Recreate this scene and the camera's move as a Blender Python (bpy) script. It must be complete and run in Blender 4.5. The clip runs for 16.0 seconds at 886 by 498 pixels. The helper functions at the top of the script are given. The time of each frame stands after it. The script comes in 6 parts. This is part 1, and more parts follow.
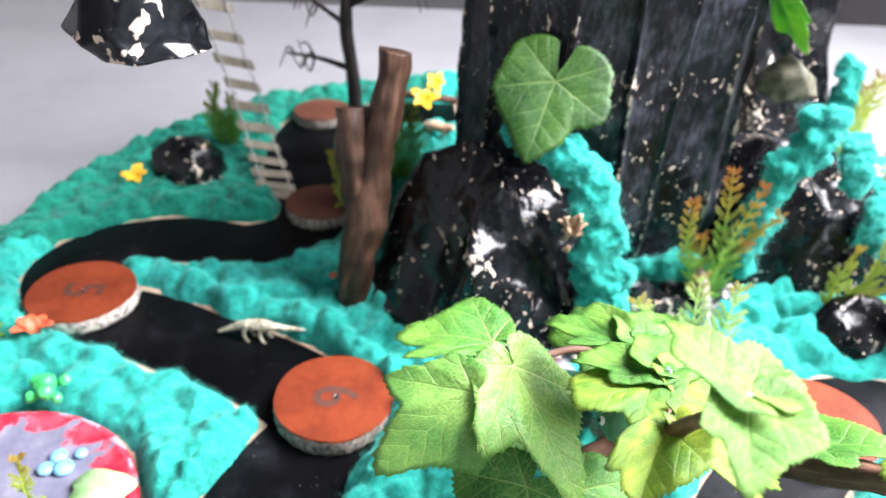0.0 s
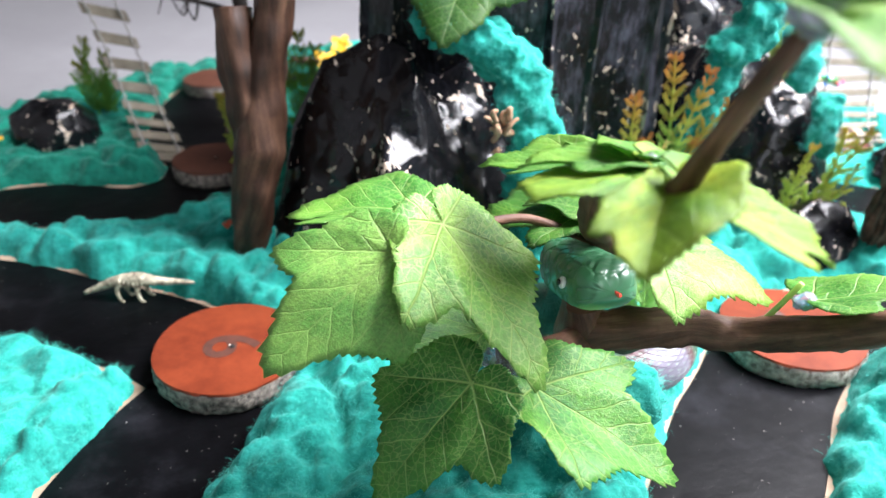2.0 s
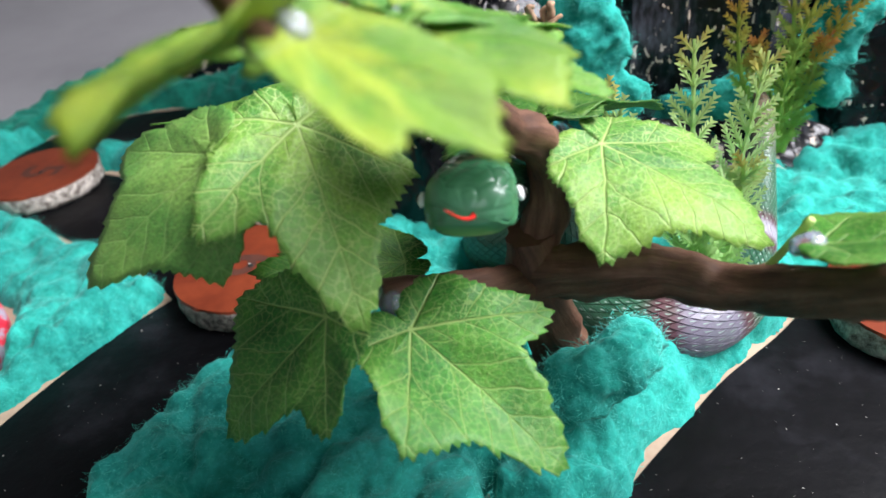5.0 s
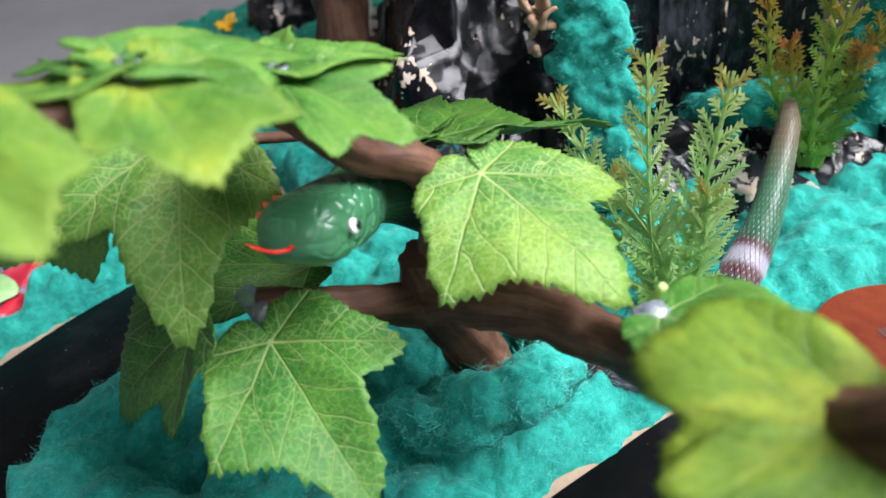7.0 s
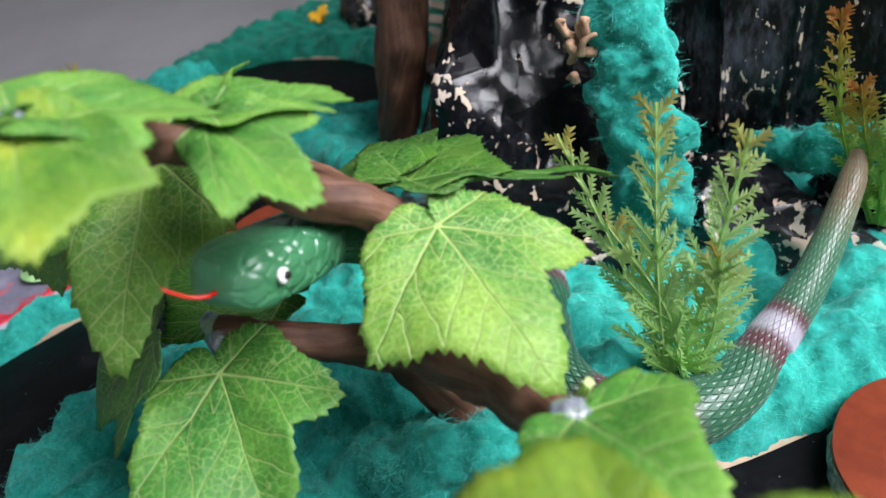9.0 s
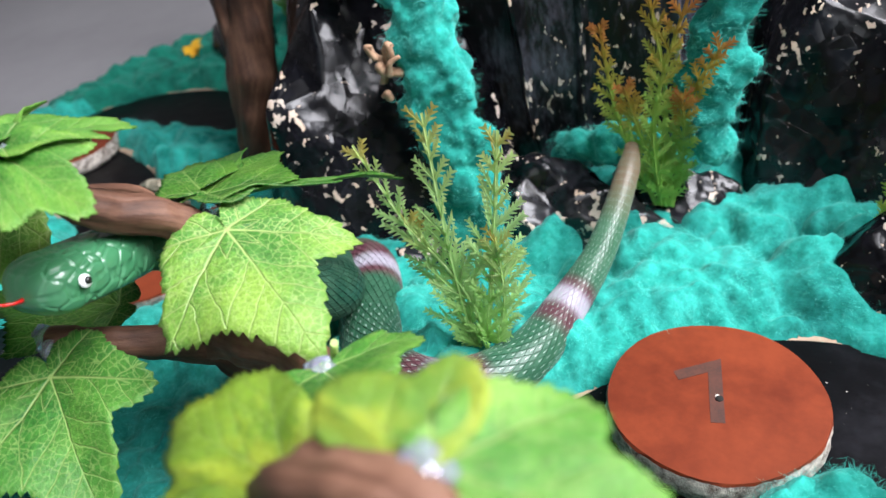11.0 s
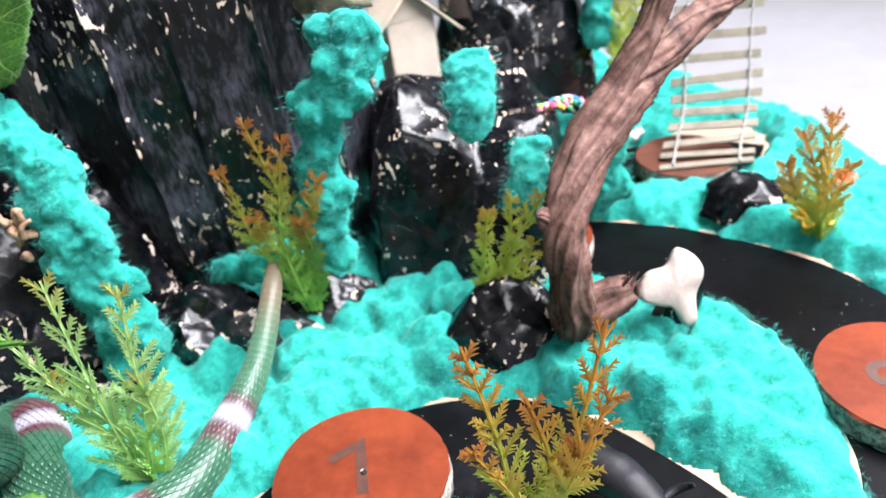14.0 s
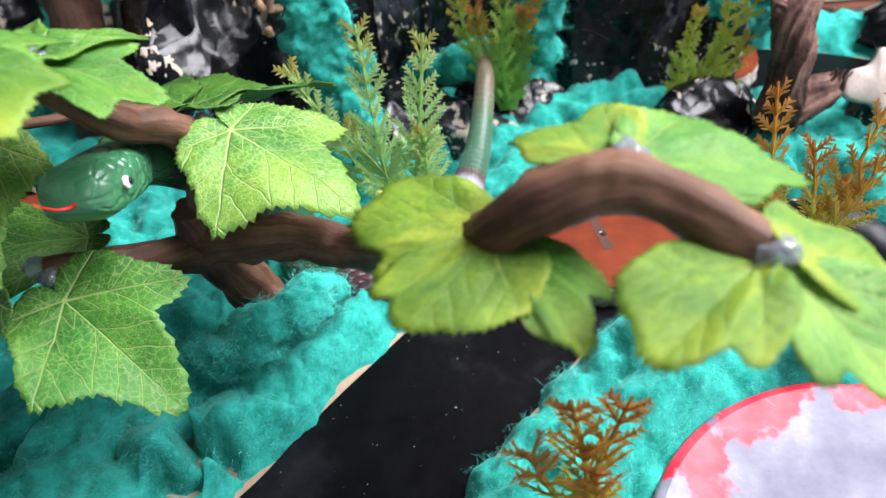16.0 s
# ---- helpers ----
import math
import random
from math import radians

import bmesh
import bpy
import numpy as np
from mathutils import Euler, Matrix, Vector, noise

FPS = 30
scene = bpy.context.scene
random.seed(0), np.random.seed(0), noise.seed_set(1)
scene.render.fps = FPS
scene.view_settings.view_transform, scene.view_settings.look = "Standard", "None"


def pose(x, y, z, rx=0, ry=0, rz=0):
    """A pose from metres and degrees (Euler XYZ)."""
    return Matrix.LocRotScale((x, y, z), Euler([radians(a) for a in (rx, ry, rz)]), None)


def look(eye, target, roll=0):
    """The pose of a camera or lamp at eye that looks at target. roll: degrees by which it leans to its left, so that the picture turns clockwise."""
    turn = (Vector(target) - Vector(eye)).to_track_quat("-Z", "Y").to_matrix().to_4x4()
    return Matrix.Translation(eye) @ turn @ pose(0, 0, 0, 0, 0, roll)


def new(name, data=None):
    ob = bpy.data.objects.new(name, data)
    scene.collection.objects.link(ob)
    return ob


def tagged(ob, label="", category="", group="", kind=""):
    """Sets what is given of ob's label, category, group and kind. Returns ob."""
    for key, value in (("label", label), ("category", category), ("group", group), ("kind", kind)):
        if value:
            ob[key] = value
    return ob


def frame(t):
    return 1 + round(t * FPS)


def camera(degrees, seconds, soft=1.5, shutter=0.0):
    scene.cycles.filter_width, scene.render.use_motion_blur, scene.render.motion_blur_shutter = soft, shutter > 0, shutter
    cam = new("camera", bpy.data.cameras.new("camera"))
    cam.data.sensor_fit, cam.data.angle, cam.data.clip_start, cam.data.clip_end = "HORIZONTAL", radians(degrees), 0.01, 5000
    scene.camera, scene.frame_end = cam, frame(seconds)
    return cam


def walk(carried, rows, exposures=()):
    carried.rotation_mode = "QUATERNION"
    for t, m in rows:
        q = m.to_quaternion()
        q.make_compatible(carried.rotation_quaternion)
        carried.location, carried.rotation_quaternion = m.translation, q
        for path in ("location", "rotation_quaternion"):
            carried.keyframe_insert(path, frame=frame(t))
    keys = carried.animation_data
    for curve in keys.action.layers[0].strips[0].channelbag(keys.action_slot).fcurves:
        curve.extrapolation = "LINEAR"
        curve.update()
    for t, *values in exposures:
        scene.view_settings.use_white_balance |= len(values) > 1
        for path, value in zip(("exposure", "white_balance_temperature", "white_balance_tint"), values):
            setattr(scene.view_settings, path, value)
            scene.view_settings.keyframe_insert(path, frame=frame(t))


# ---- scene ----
cam = camera(62.6, 16.0)
PATH = [
    (0, (0.116, 0.088, 0.259), (0.109, 1.758, -0.84), 2.2),
    (0.5, (0.119, 0.092, 0.235), (0.126, 1.778, -0.842), 1.8),
    (1, (0.12, 0.094, 0.217), (0.139, 1.792, -0.84), 1.3),
    (1.5, (0.121, 0.099, 0.2), (0.21, 1.809, -0.832), 0.6),
    (2, (0.122, 0.107, 0.185), (0.315, 1.823, -0.823), 1.6),
    (2.5, (0.132, 0.116, 0.174), (0.313, 1.839, -0.826), 1.8),
    (3, (0.139, 0.121, 0.162), (0.273, 1.823, -0.879), 2.5),
    (3.2, (0.143, 0.123, 0.158), (0.253, 1.811, -0.908), 2.0),
    (5.3, (0.214, 0.142, 0.159), (-0.317, 1.694, -0.985), -8.6),
    (5.5, (0.22, 0.146, 0.161), (-0.321, 1.665, -1.022), -8.5),
    (6, (0.237, 0.152, 0.165), (-0.421, 1.623, -1.02), -9.1),
    (6.5, (0.249, 0.161, 0.163), (-0.521, 1.573, -1.027), -9.9),
    (7, (0.254, 0.166, 0.162), (-0.576, 1.554, -1.015), -10.6),
    (7.5, (0.267, 0.17, 0.164), (-0.693, 1.486, -0.997), -12.7),
    (8, (0.268, 0.179, 0.162), (-0.756, 1.448, -0.997), -11.2),
    (8.2, (0.267, 0.182, 0.16), (-0.797, 1.408, -1.009), -10.5),
    (10.3, (0.303, 0.206, 0.17), (-0.783, 1.425, -0.986), -12.5),
    (10.5, (0.307, 0.203, 0.17), (-0.734, 1.461, -0.984), -12.1),
    (11, (0.316, 0.191, 0.168), (-0.625, 1.53, -0.982), -12.3),
    (11.5, (0.32, 0.187, 0.168), (-0.466, 1.641, -0.958), -10.9),
    (12, (0.325, 0.184, 0.166), (-0.286, 1.75, -0.919), -9.4),
    (12.5, (0.327, 0.188, 0.172), (-0.168, 1.792, -0.916), -8.1),
    (13, (0.335, 0.191, 0.178), (-0.112, 1.821, -0.892), -7.8),
    (13.5, (0.347, 0.188, 0.184), (-0.061, 1.854, -0.844), -8.5),
    (14, (0.359, 0.181, 0.188), (0.051, 1.852, -0.868), -9.1),
    (14.5, (0.355, 0.169, 0.183), (0.102, 1.798, -0.95), -8.9),
    (15, (0.329, 0.151, 0.177), (0.102, 1.709, -1.056), -7.4),
    (15.5, (0.307, 0.14, 0.175), (0.102, 1.672, -1.094), -7.0),
    (16, (0.273, 0.131, 0.173), (0.005, 1.651, -1.099), -6.9),
]
EXPOSURES = [(0.0, 1.1), (0.5, 1.15), (1.0, 1.15), (1.5, 1.0), (2.0, 0.85), (2.5, 0.62), (3.2, 0.25), (5.5, 0.0), (6.5, -0.1), (7.5, -0.3), (8.2, -0.35), (10.3, -0.2), (11.0, -0.1), (11.5, 0.0), (12.5, 0.25), (13.0, 0.35), (14.0, 0.45), (14.5, 0.5), (15.0, 0.45), (15.5, 0.1), (16.0, 0.0)]
walk(cam, [(t, look(eye, target, roll)) for t, eye, target, roll in PATH], EXPOSURES)

# ---- lens blur ----
cam.data.dof.use_dof = True
cam.data.dof.focus_distance = 0.19
cam.data.dof.aperture_fstop = 16.0

# ---- world and daylight ----
world = bpy.data.worlds.new("world")
scene.world = world
world.use_nodes = True
wn = world.node_tree.nodes
sky = wn.new("ShaderNodeTexSky")
sky.sky_type = "NISHITA"
sky.sun_disc = False
sky.sun_elevation, sky.sun_rotation = radians(40), radians(70)
wn["Background"].inputs["Strength"].default_value = 0.12
world.node_tree.links.new(sky.outputs["Color"], wn["Background"].inputs["Color"])


def window_lamp(name, place, target, sx, sy, power, color):
    data = bpy.data.lights.new(name, "AREA")
    data.shape, data.size, data.size_y, data.energy, data.color = "RECTANGLE", sx, sy, power, color
    ob = new(name, data)
    ob.matrix_world = look(place, target)
    return ob


# daylight that enters by the two windows
window_lamp("window_light", (0.78, 0.40, 0.82), (0.2, 0.30, 0.05), 0.66, 0.66, 37, (0.985, 0.98, 1.05))
window_lamp("window_light", (0.75, -1.13, 0.95), (0.2, 0.35, 0.05), 0.85, 0.85, 6, (0.96, 0.985, 1.0))


# ---- materials ----
def mat(name, rough=0.6, metal=0.0, spec=0.5):
    m = bpy.data.materials.new(name)
    m.use_nodes = True
    b = m.node_tree.nodes["Principled BSDF"]
    b.inputs["Roughness"].default_value = rough
    b.inputs["Metallic"].default_value = metal
    b.inputs["Specular IOR Level"].default_value = spec
    return m, m.node_tree, b


def nd(nt, kind, **kw):
    n = nt.nodes.new("ShaderNode" + kind)
    for k, v in kw.items():
        n.inputs[k.replace("_", " ")].default_value = v
    return n


def ln(nt, a, b):
    nt.links.new(a, b)


def coord(nt, which="Object"):
    return nt.nodes.new("ShaderNodeTexCoord").outputs[which]


def noise_tex(nt, scale, detail=4.0, rough=0.55, vec=None, which="Object"):
    n = nd(nt, "TexNoise", Scale=scale, Detail=detail, Roughness=rough)
    ln(nt, vec if vec else coord(nt, which), n.inputs["Vector"])
    return n.outputs["Fac"]


def ramp(nt, fac, stops):
    r = nt.nodes.new("ShaderNodeValToRGB")
    e = r.color_ramp.elements
    while len(e) < len(stops):
        e.new(0.5)
    for el, (p, c) in zip(e, stops):
        el.position = p
        el.color = (*c, 1) if len(c) == 3 else c
    ln(nt, fac, r.inputs["Fac"])
    return r.outputs["Color"]


def mix(nt, fac, a, b, blend="MIX"):
    m = nt.nodes.new("ShaderNodeMix")
    m.data_type, m.blend_type = "RGBA", blend
    for i, v in ((0, fac), (6, a), (7, b)):
        if isinstance(v, (int, float)):
            m.inputs[i].default_value = v
        elif isinstance(v, tuple):
            m.inputs[i].default_value = (*v, 1)
        else:
            ln(nt, v, m.inputs[i])
    return m.outputs[2]


def math_n(nt, op, a, b=0.0, clamp=False):
    m = nt.nodes.new("ShaderNodeMath")
    m.operation, m.use_clamp = op, clamp
    for i, v in ((0, a), (1, b)):
        if isinstance(v, (int, float)):
            m.inputs[i].default_value = v
        else:
            ln(nt, v, m.inputs[i])
    return m.outputs[0]


def bump(nt, b, height, strength=0.3, dist=0.001):
    n = nd(nt, "Bump", Strength=strength, Distance=dist)
    ln(nt, height, n.inputs["Height"])
    ln(nt, n.outputs["Normal"], b.inputs["Normal"])


def plain(name, c1, c2, scale=60.0, rough=0.6, bump_s=0.2, dist=0.0006, detail=5.0, spec=0.5, metal=0.0):
    m, nt, b = mat(name, rough, metal, spec)
    f = noise_tex(nt, scale, detail)
    g = noise_tex(nt, scale * 7, 3.0)
    h = math_n(nt, "ADD", math_n(nt, "MULTIPLY", f, 0.7), math_n(nt, "MULTIPLY", g, 0.3))
    ln(nt, ramp(nt, h, [(0.36, c1), (0.64, c2)]), b.inputs["Base Color"])
    if bump_s:
        bump(nt, b, h, bump_s, dist)
    return m


def moss_material(name, dark, light, tips=(0.09, 0.48, 0.395)):
    m, nt, b = mat(name, 0.95, 0.0, 0.15)
    f = noise_tex(nt, 120.0, 5.0, 0.65)
    g = noise_tex(nt, 520.0, 4.0, 0.7)
    h = math_n(nt, "ADD", math_n(nt, "MULTIPLY", f, 0.7), math_n(nt, "MULTIPLY", g, 0.3))
    wisp = ramp(nt, noise_tex(nt, 330.0, 5.0, 0.75), [(0.56, (0, 0, 0)), (0.74, (0.55, 0.55, 0.55))])
    patch_ = ramp(nt, noise_tex(nt, 34.0, 4.0, 0.6), [(0.35, (0.72, 0.74, 0.76)), (0.65, (1.2, 1.16, 1.14))])
    ln(nt, mix(nt, wisp, mix(nt, 1.0, patch_, ramp(nt, h, [(0.38, dark), (0.60, light)]), "MULTIPLY"), tips), b.inputs["Base Color"])
    b.inputs["Sheen Weight"].default_value = 0.15
    b.inputs["Subsurface Weight"].default_value = 0.35
    b.inputs["Subsurface Radius"].default_value = (0.4, 1.0, 0.9)
    b.inputs["Subsurface Scale"].default_value = 0.0035
    b.inputs["Sheen Roughness"].default_value = 0.5
    b.inputs["Sheen Tint"].default_value = (0.5, 1.0, 0.9, 1)
    bump(nt, b, math_n(nt, "ADD", g, math_n(nt, "MULTIPLY", noise_tex(nt, 210.0, 4.0, 0.6), 0.9)), 0.45, 0.0013)
    return m


def crumple_material(name, wear=0.634, wear_scale=620.0, tan=(0.62, 0.47, 0.35), relief=0.6, gloss=(0.19, 0.34), spec=0.42, stretch=(1.0, 0.6, 0.8), scuffed=0.24):
    """Glossy black painted paper, crumpled, with pale torn flecks that gather in patches."""
    m, nt, b = mat(name, 0.3, 0.0, spec)
    geo = nt.nodes.new("ShaderNodeNewGeometry")
    mp = nt.nodes.new("ShaderNodeMapping")
    mp.inputs["Rotation"].default_value = (0.2, 0.15, 0.8)
    mp.inputs["Scale"].default_value = stretch
    ln(nt, coord(nt), mp.inputs["Vector"])
    f = noise_tex(nt, wear_scale, 2.5, 0.55, mp.outputs["Vector"])
    g = noise_tex(nt, 32.0, 3.0)
    edge = math_n(nt, "MULTIPLY", math_n(nt, "SUBTRACT", geo.outputs["Pointiness"], 0.5), 1.1)
    lvl = math_n(nt, "ADD", math_n(nt, "ADD", math_n(nt, "MULTIPLY", f, 0.56), math_n(nt, "MULTIPLY", g, 0.46)), edge)
    # the paint flakes along the creases first
    cv = nt.nodes.new("ShaderNodeTexVoronoi")
    cv.feature = "DISTANCE_TO_EDGE"
    cv.inputs["Scale"].default_value = 95.0
    ln(nt, coord(nt), cv.inputs["Vector"])
    crease = math_n(nt, "SUBTRACT", 1.0, math_n(nt, "MULTIPLY", cv.outputs["Distance"], 9.0), True)
    lvl = math_n(nt, "ADD", lvl, math_n(nt, "SUBTRACT", math_n(nt, "MULTIPLY", crease, 0.085), 0.040))
    wearf = ramp(nt, lvl, [(wear, (0, 0, 0)), (wear + 0.012, (1, 1, 1))])
    base = ramp(nt, noise_tex(nt, 60.0, 6.0), [(0.3, (0.0005, 0.0005, 0.0007)), (0.75, (0.0026, 0.0028, 0.0042))])
    scuff = ramp(nt, math_n(nt, "ADD", math_n(nt, "MULTIPLY", noise_tex(nt, 420.0, 4.0, 0.7, mp.outputs["Vector"]), 0.5), math_n(nt, "MULTIPLY", noise_tex(nt, 28.0, 4.0, 0.6), 0.5)), [(0.47, (0, 0, 0)), (0.64, (scuffed,) * 3)])
    base = mix(nt, scuff, base, (0.15, 0.155, 0.20))
    tanv = ramp(nt, noise_tex(nt, 70.0, 3.0), [(0.4, tan), (0.60, (0.52, 0.44, 0.37))])
    ln(nt, mix(nt, wearf, base, tanv), b.inputs["Base Color"])
    rr = ramp(nt, noise_tex(nt, 45.0, 5.0), [(0.3, (gloss[0],) * 3), (0.7, (gloss[1],) * 3)])
    ln(nt, mix(nt, wearf, rr, (0.8, 0.8, 0.8)), b.inputs["Roughness"])
    hgt = None
    for sc, tilt in ((36.0, 0.55), (95.0, 0.50), (210.0, 0.22)):
        vo = nt.nodes.new("ShaderNodeTexVoronoi")
        vo.inputs["Scale"].default_value = sc
        ln(nt, coord(nt), vo.inputs["Vector"])
        dl = nt.nodes.new("ShaderNodeVectorMath")
        dl.operation = "SUBTRACT"
        ln(nt, coord(nt), dl.inputs[0])
        ln(nt, vo.outputs["Position"], dl.inputs[1])
        tl = nt.nodes.new("ShaderNodeVectorMath")
        tl.operation = "SUBTRACT"
        ln(nt, vo.outputs["Color"], tl.inputs[0])
        tl.inputs[1].default_value = (0.5, 0.5, 0.5)
        dp = nt.nodes.new("ShaderNodeVectorMath")
        dp.operation = "DOT_PRODUCT"
        ln(nt, dl.outputs[0], dp.inputs[0])
        ln(nt, tl.outputs[0], dp.inputs[1])
        term = math_n(nt, "MULTIPLY", dp.outputs["Value"], tilt)
        hgt = term if hgt is None else math_n(nt, "ADD", hgt, term)
    bump(nt, b, math_n(nt, "ADD", hgt, math_n(nt, "MULTIPLY", wearf, 0.0002)), relief, 1.0)
    return m


def wood_bark(name, dark, mid, light, rough=0.75, worn=False):
    m, nt, b = mat(name, rough, 0.0, 0.3)
    mp = nt.nodes.new("ShaderNodeMapping")
    mp.inputs["Scale"].default_value = (260, 26, 1)
    ln(nt, coord(nt, "UV"), mp.inputs["Vector"])
    n = nd(nt, "TexNoise", Scale=1.0, Detail=6.0, Roughness=0.65)
    ln(nt, mp.outputs["Vector"], n.inputs["Vector"])
    blot = noise_tex(nt, 90.0, 4.0)
    h = math_n(nt, "ADD", math_n(nt, "MULTIPLY", n.outputs["Fac"], 0.65), math_n(nt, "MULTIPLY", blot, 0.35))
    if worn:
        # paler ridges and darker cracks
        geo = nt.nodes.new("ShaderNodeNewGeometry")
        h = math_n(nt, "ADD", math_n(nt, "ADD", math_n(nt, "MULTIPLY", n.outputs["Fac"], 0.32), math_n(nt, "MULTIPLY", noise_tex(nt, 150.0, 5.0, 0.7), 0.68)), math_n(nt, "MULTIPLY", math_n(nt, "SUBTRACT", geo.outputs["Pointiness"], 0.5), 1.0))
    ln(nt, ramp(nt, h, [(0.36, dark), (0.5, mid), (0.68, light)]), b.inputs["Base Color"])
    bump(nt, b, n.outputs["Fac"], 0.7, 0.0012)
    return m


MOSS = moss_material("moss_wool", (0.006, 0.172, 0.136), (0.028, 0.344, 0.290))
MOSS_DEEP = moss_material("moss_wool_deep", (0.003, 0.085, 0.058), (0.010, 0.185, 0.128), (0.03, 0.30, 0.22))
FIBRE = plain("moss_fibre", (0.035, 0.41, 0.335), (0.10, 0.55, 0.465), 90, 0.9, 0)
BLACKFOIL = crumple_material("black_crumpled_paper", relief=0.34, gloss=(0.28, 0.44), spec=0.36, stretch=(1.0, 1.0, 0.35), scuffed=0.40)
BLACKTORN = crumple_material("black_torn_paper", 0.606, 280.0, relief=0.8, gloss=(0.22, 0.36), spec=0.5, scuffed=0.12)
BLACKROCK = crumple_material("black_crumpled_foil", 0.622, 280.0, relief=0.58, gloss=(0.17, 0.32), spec=0.34, scuffed=0.06)
BLACKROCK_WORN = crumple_material("black_worn_paper", 0.622, 300.0, relief=0.58, gloss=(0.17, 0.32), spec=0.34, scuffed=0.06)
BLACKROCK_CLEAN = crumple_material("black_clean_paper", 0.620, 520.0, relief=0.58, gloss=(0.17, 0.32), spec=0.34, scuffed=0.06)
PATHBLACK, _nt, _b = mat("black_path_paint", 0.40, 0.0, 0.10)
_f = noise_tex(_nt, 18.0, 6.0, 0.7)
_s = ramp(_nt, noise_tex(_nt, 800.0, 2.0), [(0.745, (0, 0, 0)), (0.76, (1, 1, 1))])
_c = ramp(_nt, _f, [(0.38, (0.0008, 0.0008, 0.0010)), (0.56, (0.0028, 0.0028, 0.0035)), (0.74, (0.014, 0.014, 0.017))])
ln(_nt, mix(_nt, _s, _c, (0.35, 0.33, 0.30)), _b.inputs["Base Color"])
bump(_nt, _b, noise_tex(_nt, 120.0, 5.0), 0.35, 0.0008)
BOARD = plain("beige_board", (0.28, 0.19, 0.13), (0.42, 0.31, 0.22), 45, 0.8)
DISCRED = plain("red_brown_paint", (0.108, 0.019, 0.008), (0.190, 0.037, 0.014), 40, 0.42, 0.15, 0.0004, spec=0.2)
DISCBROWN = plain("brown_paint", (0.070, 0.026, 0.016), (0.115, 0.044, 0.028), 40, 0.5, 0.15, 0.0004, spec=0.2)
DISCBARK = plain("pale_bark", (0.10, 0.07, 0.055), (0.75, 0.68, 0.60), 330, 0.9, 0.9, 0.0015, 3.0)
DISCBARK_DARK = plain("dark_bark", (0.010, 0.008, 0.007), (0.40, 0.35, 0.30), 380, 0.9, 0.9, 0.0015, 3.0)
INK = plain("grey_black_ink", (0.042, 0.015, 0.009), (0.085, 0.024, 0.013), 200, 0.6, 0)
PIN = plain("pin_hole_pale", (0.55, 0.45, 0.38), (0.8, 0.75, 0.7), 300, 0.5, 0)
HOLE = plain("dark_hole", (0.006, 0.005, 0.004), (0.012, 0.010, 0.008), 200, 0.9, 0)
DRIFT = wood_bark("driftwood_brown", (0.026, 0.011, 0.008), (0.125, 0.062, 0.048), (0.27, 0.165, 0.138), worn=True)
STUMPWOOD = wood_bark("dark_brown_twig", (0.014, 0.007, 0.004), (0.055, 0.026, 0.016), (0.15, 0.080, 0.050), rough=0.5)
TWIG = wood_bark("red_brown_twig", (0.026, 0.011, 0.007), (0.110, 0.052, 0.032), (0.26, 0.140, 0.09), rough=0.6)
GLUE, _nt, _b = mat("clear_glue", 0.15)
_b.inputs["Base Color"].default_value = (0.72, 0.78, 0.92, 1)
_b.inputs["Transmission Weight"].default_value = 0.8
_b.inputs["IOR"].default_value = 1.45
WALL = plain("white_wall_paint", (0.31, 0.30, 0.305), (0.35, 0.34, 0.345), 6, 0.85, 0.1)
TABLE = plain("pale_table", (0.225, 0.22, 0.23), (0.27, 0.265, 0.275), 9, 0.4, 0.05)
FLOORM = plain("grey_floor", (0.16, 0.14, 0.13), (0.24, 0.22, 0.20), 12, 0.6, 0.1)


